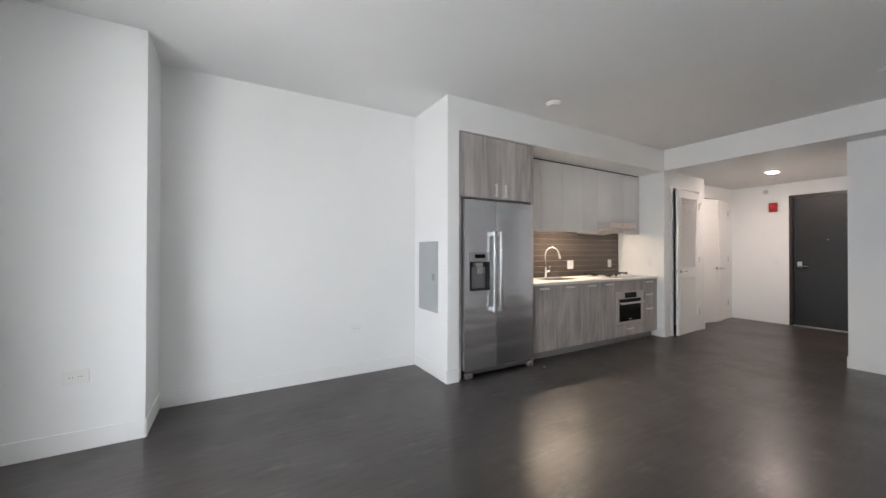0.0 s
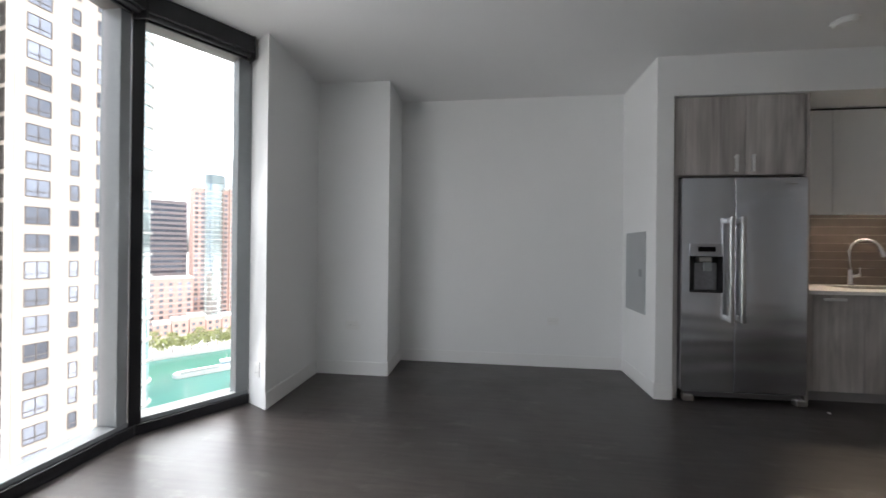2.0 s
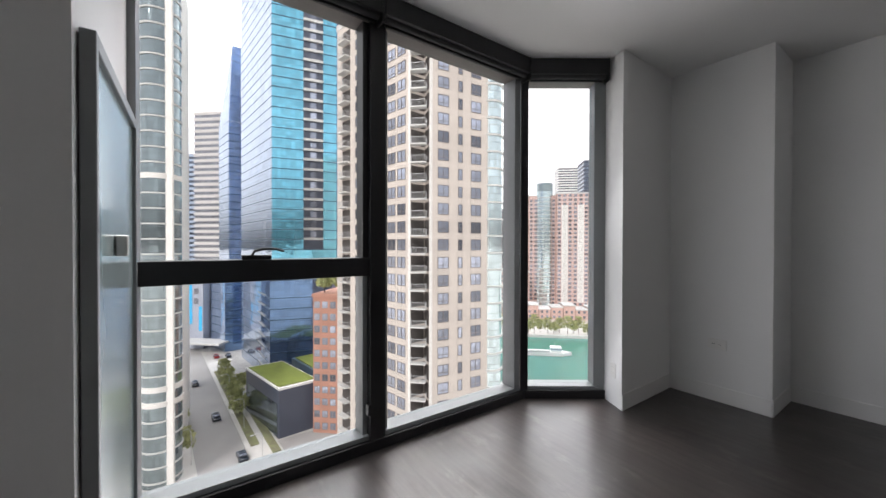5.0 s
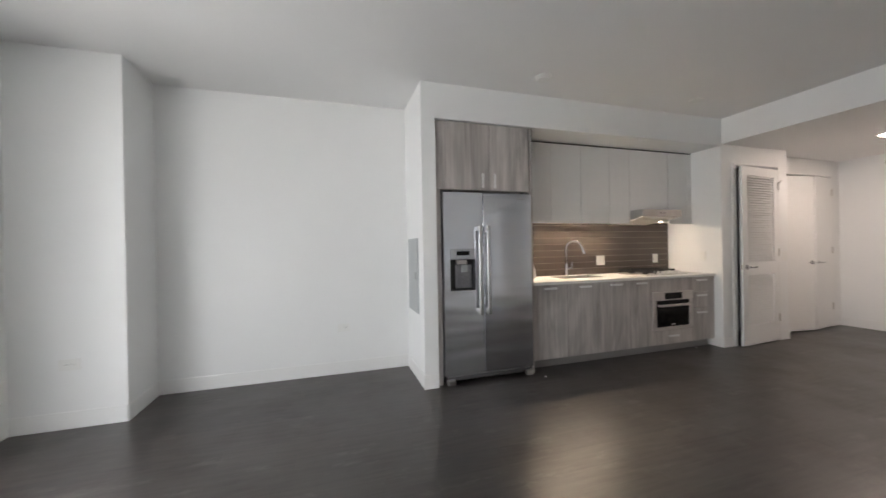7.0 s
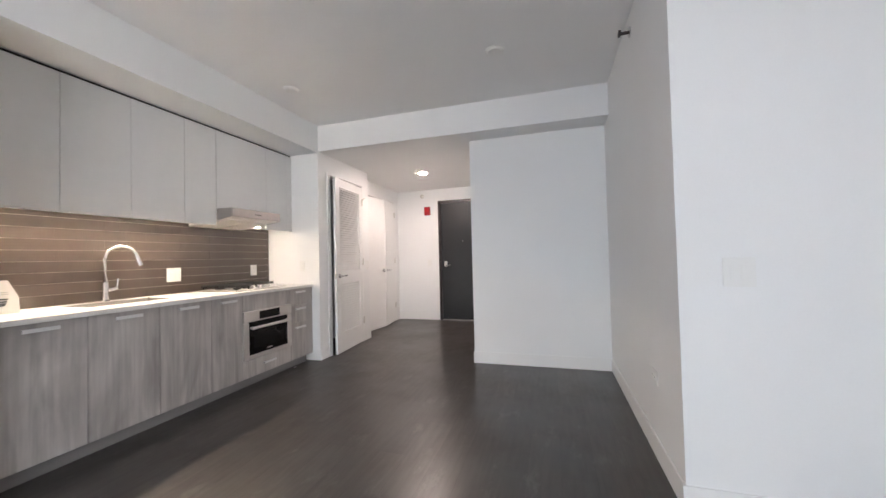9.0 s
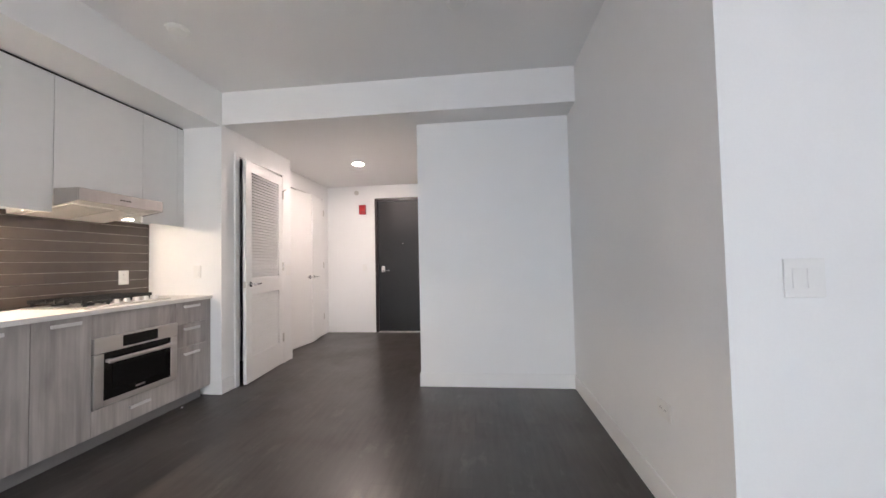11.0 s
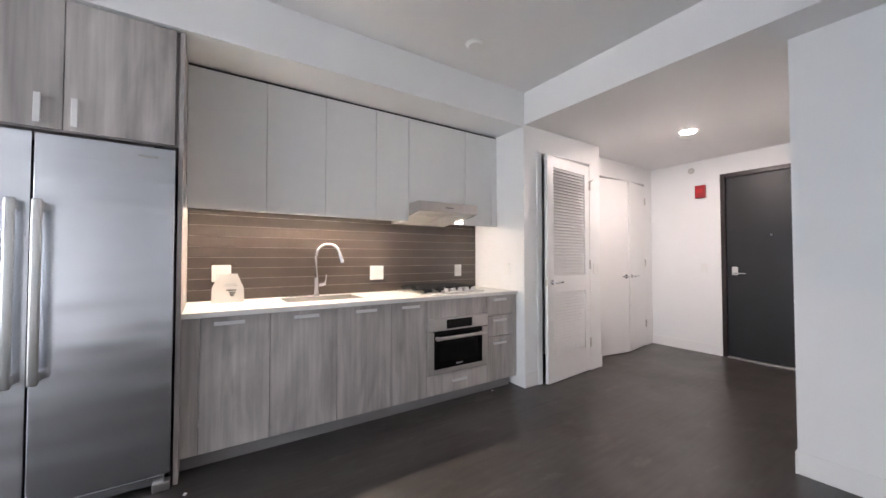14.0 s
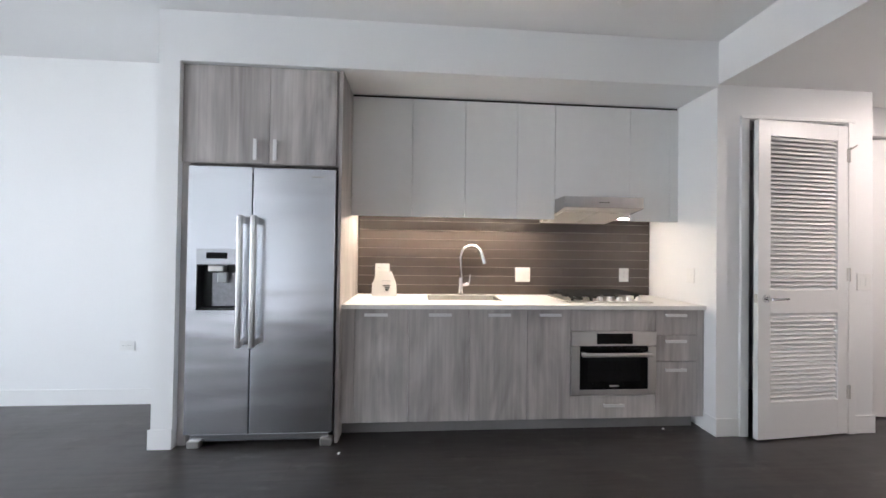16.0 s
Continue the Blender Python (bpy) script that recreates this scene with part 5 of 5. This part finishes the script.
banded_block(-245, -225, 262, 30, 120, 3.8, surface("blue_grey_panel", (0.30, 0.36, 0.46), 0.6, var=0.1, scale=0.1), DGLASS, "blue-grey banded tower far in the distance")
banded_block(-320, -260, 330, 30, 95, 3.8, CREAM2, DGLASS, "pale banded tower far in the distance")


def grey_block():
    b = city_thing("office_block", 0, 0, "grey block with bright cyan stripes", "building")
    part("wall", boxed(-141, -126, 146, 165, 0, 29), surface("grey_panel", (0.34, 0.36, 0.42), 0.6, var=0.08, scale=0.1), b)
    for x, z0, z1 in ((-135.8, 20, 28), (-132.8, 11, 28.5), (-128.0, 8, 19), (-139.6, 3, 16)):
        part("stripe", boxed(x, x + 1.5, 145.9, 146, z0, z1), CYAN, b, "cyan stripe")
    for z in (20, 24.5):
        put("window", window_mesh(2.2, 2.6), b, pose(-130.4, 146, z))
    part("canopy", boxed(-132, -112, 138, 146, 4.0, 4.8), SLAB, b)


grey_block()
glass_tower("office_block", [(-125.5, 150), (-113, 143), (-104, 152), (-116, 162)], 33, 3.6, [BLUE2, BLUE3, BLUE3, BLUE3], "pale blue glass office block beside the grey one")


def roof_garden_block():
    b = city_thing("pavilion", 0, 0, "charcoal block with a grass roof", "building")
    pts = [(-66.8, 92.7), (-49.2, 80.0), (-42.8, 87.0), (-60.2, 99.6)]
    part("wall", prism(pts, 0, 11.6), CHAR, b)
    part("parapet", prism(grow(pts, 0.15), 11.6, 12.1), BOATW, b, "white roof edge")
    part("roof_grass", prism(grow(pts, -0.9), 12.1, 12.3), GRASS, b, "green roof")
    gl_ = boxed(0, 19.5, -0.12, 0.05, 0.3, 8.2)
    gl_.normal_update()
    part("glazing", uv_walls(gl_), curtain_glass("pavilion_glazing", (0.22, 0.27, 0.30), 0.12, 4.0, 1.8, 0.4), b, "ground floor glazing", at=along(pts[0], pts[1], 1.2))
    part("annex", prism([(-58, 101), (-43, 89), (-38, 95), (-53, 107)], 0, 12.6), BANDM, b)
    part("annex_grass", prism([(-57, 101.2), (-43.2, 90), (-39, 95), (-53, 106)], 12.6, 12.8), GRASS, b)


roof_garden_block()


def brick_block(x0, x1, y, depth, top, floor_h, wall, label, bays, name="apartment_block", win_w=1.5):
    b = city_thing(name, 0, 0, label, "building")
    part("wall", boxed(x0, x1, y, y + depth, 0, top), wall, b)
    part("cornice", boxed(x0 - 0.3, x1 + 0.3, y - 0.3, y + depth, top, top + 0.8), wall if wall is BRICKM else SLAB, b)
    win = window_mesh(win_w, 1.7)
    band = data("floor_band", boxed(x0 - 0.05, x1 + 0.05, y - 0.08, y, 0, 0.3), SLAB)
    for k in range(int(top / floor_h)):
        if wall is not BRICKM:
            put("floor_band", band, b, pose(0, 0, k * floor_h))
        for i in range(bays):
            x = x0 + (i + 0.5) * (x1 - x0) / bays - win_w / 2
            put("window", win, b, pose(x, y, k * floor_h + 0.9))
    return b


brick_block(-42.6, -32.4, 84.0, 16, 33.6, 3.0, BRICKM, "orange brick apartment block beside the tower", 5)
# across the river
b = brick_block(50.0, 76.0, 266, 22, 84.0, 3.0, REDBR, "red brick apartment tower with pale bays across the river", 7, "apartment_tower", 2.2)
for x in (53.4, 64.5):
    part("bay_panel", boxed(x, x + 4.4, 265.95, 266.0, 6, 76), CREAM2, b, "pale bay front")
brick_block(31.0, 50.0, 270, 20, 83.0, 3.0, REDBR, "red brick apartment tower with a glazed front across the river", 6, "apartment_tower", 1.9)
b = city_thing("apartment_tower", 0, 0, "round teal glass tower joined to the brick one", "building")
core = cyl(bmesh.new(), (41.5, 269, 0), (41.5, 269, 86), 5.2, seg=28)
core.normal_update()
part("glazing", uv_walls(core), TEALG, b, smooth=True)
ring = data("floor_band", cyl(bmesh.new(), (0, 0, 0), (0, 0, 0.7), 5.4, seg=28), SLAB)
ring2 = data("floor_band", cyl(bmesh.new(), (0, 0, 0), (0, 0, 0.4), 5.4, seg=28), SLAB)
for k in range(28):
    put("floor_band", ring if k < 12 else ring2, b, pose(41.5, 269, k * 3.0))
part("crown", cyl(bmesh.new(), (43, 276, 83), (43, 276, 93), 6.0, seg=16), TEALG, b)
banded_block(92, 132, 480, 30, 148, 3.2, CREAM2, DGLASS, "white banded apartment tower far across the river", "apartment_tower")
banded_block(3, 30.5, 300, 20, 77, 3.4, surface("brown_grey_panel", (0.20, 0.175, 0.18), 0.7, var=0.1, scale=0.1), DGLASS, "brown-grey banded office tower across the river")
banded_block(12, 20, 420, 20, 78, 3.4, surface("far_grey_panel", (0.30, 0.31, 0.34), 0.7, var=0.1, scale=0.1), DGLASS, "grey banded tower far across the river")
banded_block(80, 96, 310, 20, 118, 3.4, CHAR, DGLASS, "dark banded tower across the river")
banded_block(-10, 8, 520, 30, 105, 3.6, CREAM2, DGLASS, "pale banded tower far in the distance")
banded_block(130, 180, 420, 30, 90, 3.6, CREAM2, DGLASS, "pale banded tower far in the distance")
brick_block(-8, 28.5, 246, 18, 28.5, 3.0, REDBR, "low red brick apartment block by the river", 9, win_w=1.8)
banded_block(-42, -14, 330, 24, 62, 3.4, STONE, LGLASS, "pale stone office block across the river")


def row_house(x, w, h):
    b = city_thing("row_house", x, 222, "red brick row house with a pale base by the river", "house", "row houses")
    part("wall", boxed(0, w, 0, 12, 0, h), REDBR, b)
    part("base", boxed(-0.03, w + 0.03, -0.2, 0, 0, 2.2), CREAM, b)
    bm = prism([(-0.2, -0.4), (w + 0.2, -0.4), (w + 0.2, 12), (-0.2, 12)], h, h + 0.6)
    part("roof", bm, SLAB, b)
    win = window_mesh(1.4, 1.6)
    for z in (3.0, 6.0):
        for xx in (w * 0.15, w * 0.6):
            put("window", win, b, pose(xx, 0, z))


for k in range(9):
    row_house(10 + k * 7.2, 6.8, 8.0 + (k % 3) * 1.2)


def tree(x, y, h, spread, seed, label="green leafy tree beside the street", z=0.0):
    rnd = random.Random(seed)
    t = city_thing("tree", x, y, label, "tree", "trees", z=z)
    tr = cyl(bmesh.new(), (0, 0, 0), (0, 0, h * 0.55), 0.16, 0.08, 8)
    for k in range(5):
        a = k * 1.26 + rnd.random()
        z = h * (0.35 + 0.07 * k)
        cyl(tr, (0, 0, z), (math.cos(a) * spread * 0.6, math.sin(a) * spread * 0.6, z + h * 0.22), 0.06, 0.02, 6)
    part("trunk", tr, BARK, t)
    verts, faces = [], []
    for k in range(260):
        a, q = rnd.random() * math.tau, rnd.random() ** 0.5
        z = h * (0.38 + 0.60 * rnd.random())
        r = spread * q * (1.15 - abs(z / h - 0.6) * 1.5) * (0.75 + 0.5 * rnd.random())
        c = Vector((math.cos(a) * r, math.sin(a) * r, z))
        e = Euler((rnd.random() * 3, rnd.random() * 3, rnd.random() * 3)).to_matrix()
        s = 0.22 + 0.25 * rnd.random()
        i = len(verts)
        verts += [tuple(c + e @ Vector(v) * s) for v in ((-1, -0.6, 0), (1, -0.6, 0.2), (1.1, 0.6, 0), (-0.9, 0.7, -0.2))]
        faces.append((i, i + 1, i + 2, i + 3))
    me = bpy.data.meshes.new("crown")
    me.from_pydata(verts, [], faces)
    me.materials.append(LEAF)
    put("crown", me, t, Matrix())
    return t


for i, (s, off, h) in enumerate(((27, 7, 5.5), (36, 7.2, 6.5), (46, 7, 8), (54, 7.1, 9), (30, 10.2, 5), (44, 10.5, 6), (12, -6.5, 7.0), (30, -6.5, 5))):
    p = Vector((-52.0, 66.0)) + N1 * off + D1 * s
    tree(p.x, p.y, h, 2.2, 10 + i)
for i in range(22):
    tree(2 + i * 3.3, 191 + (i % 3) * 2.2, 6.5 + (i * 7 % 5), 2.9, 50 + i, "green tree on the river bank")
for i, x in enumerate((-40.8, -37.6, -34.6)):
    tree(x, 86.5 + i % 2, 4.2 + 0.5 * i, 1.9, 80 + i, "yellow-green tree on the roof of the brick block", z=34.4)
tree(33, 112, 4, 4.0, 99, "yellow-green bush at the water's edge")


def car(s, off, paint, label):
    p = Vector((-52.0, 66.0)) + N1 * off + D1 * s
    c = city_thing("car", p.x, p.y, label, "car", "cars on the street", rz=math.degrees(math.atan2(D1.y, D1.x)), z=0.05)
    part("body", boxed(-2.25, 2.25, -0.9, 0.9, 0.3, 0.85, bevel=0.18), paint, c, smooth=True)
    cab = boxed(-1.3, 1.1, -0.78, 0.78, 0.85, 1.45, bevel=0.22)
    part("cabin", cab, PANE, c, "car windows", smooth=True)
    part("roof", boxed(-0.95, 0.7, -0.66, 0.66, 1.452, 1.49, bevel=0.015), paint, c)
    for x in (-1.4, 1.4):
        for y in (-0.92, 0.72):
            part("wheel", cyl(bmesh.new(), (x, y, 0.32), (x, y + 0.2, 0.32), 0.32, seg=16), TYRE, c)


car(4.3, 3.6, CARP, "dark blue car on the street")
car(28.8, 1.7, CARP, "black car on the street")
car(60.0, -0.5, CARP, "dark car on the street")
car(90.0, 9.0, CARR, "red parked car by the grey block")
car(88.0, 13.0, CARP, "black parked car by the grey block")


def street_lamp(s, off):
    p = Vector((-52.0, 66.0)) + N1 * off + D1 * s
    c = city_thing("street_lamp", p.x, p.y, "pale steel street lamp with a curved arm", "street lamp", "street lamps", rz=225)
    part("pole", tube(bmesh.new(), [(0, 0, 0.1), (0, 0, 7.2), (0.3, 0, 7.8), (0.9, 0, 8.0), (1.8, 0, 7.9)], 0.07, 8), RAIL, c, smooth=True)
    part("lamp_head", boxed(1.6, 2.2, -0.12, 0.12, 7.8, 7.92, bevel=0.03), RAIL, c)


for s, off in ((-3, 6.0), (18, 6.4), (40, 6.4), (8, -5.2)):
    street_lamp(s, off)


def boat():
    b = city_thing("tour_boat", 12.5, 157, "long white tour boat on the river", "boat", z=0.06)
    part("hull", prism([(0, 0), (1.5, -2.2), (19, -2.4), (23.5, 0), (19, 2.4), (1.5, 2.2)], -0.2, 1.4), BOATW, b)
    part("cabin", boxed(14.5, 19.0, -1.6, 1.6, 1.4, 3.6, bevel=0.2), BOATW, b)
    part("cabin_window", boxed(14.45, 19.05, -1.62, 1.62, 2.3, 3.0), PANE, b)
    part("deck_rail", boxed(2, 14, -2.1, -2.05, 1.4, 2.2), RAIL, b)
    part("mast", cyl(bmesh.new(), (16.5, 0, 3.6), (16.5, 0, 5.6), 0.08, seg=8), RAIL, b)


boat()
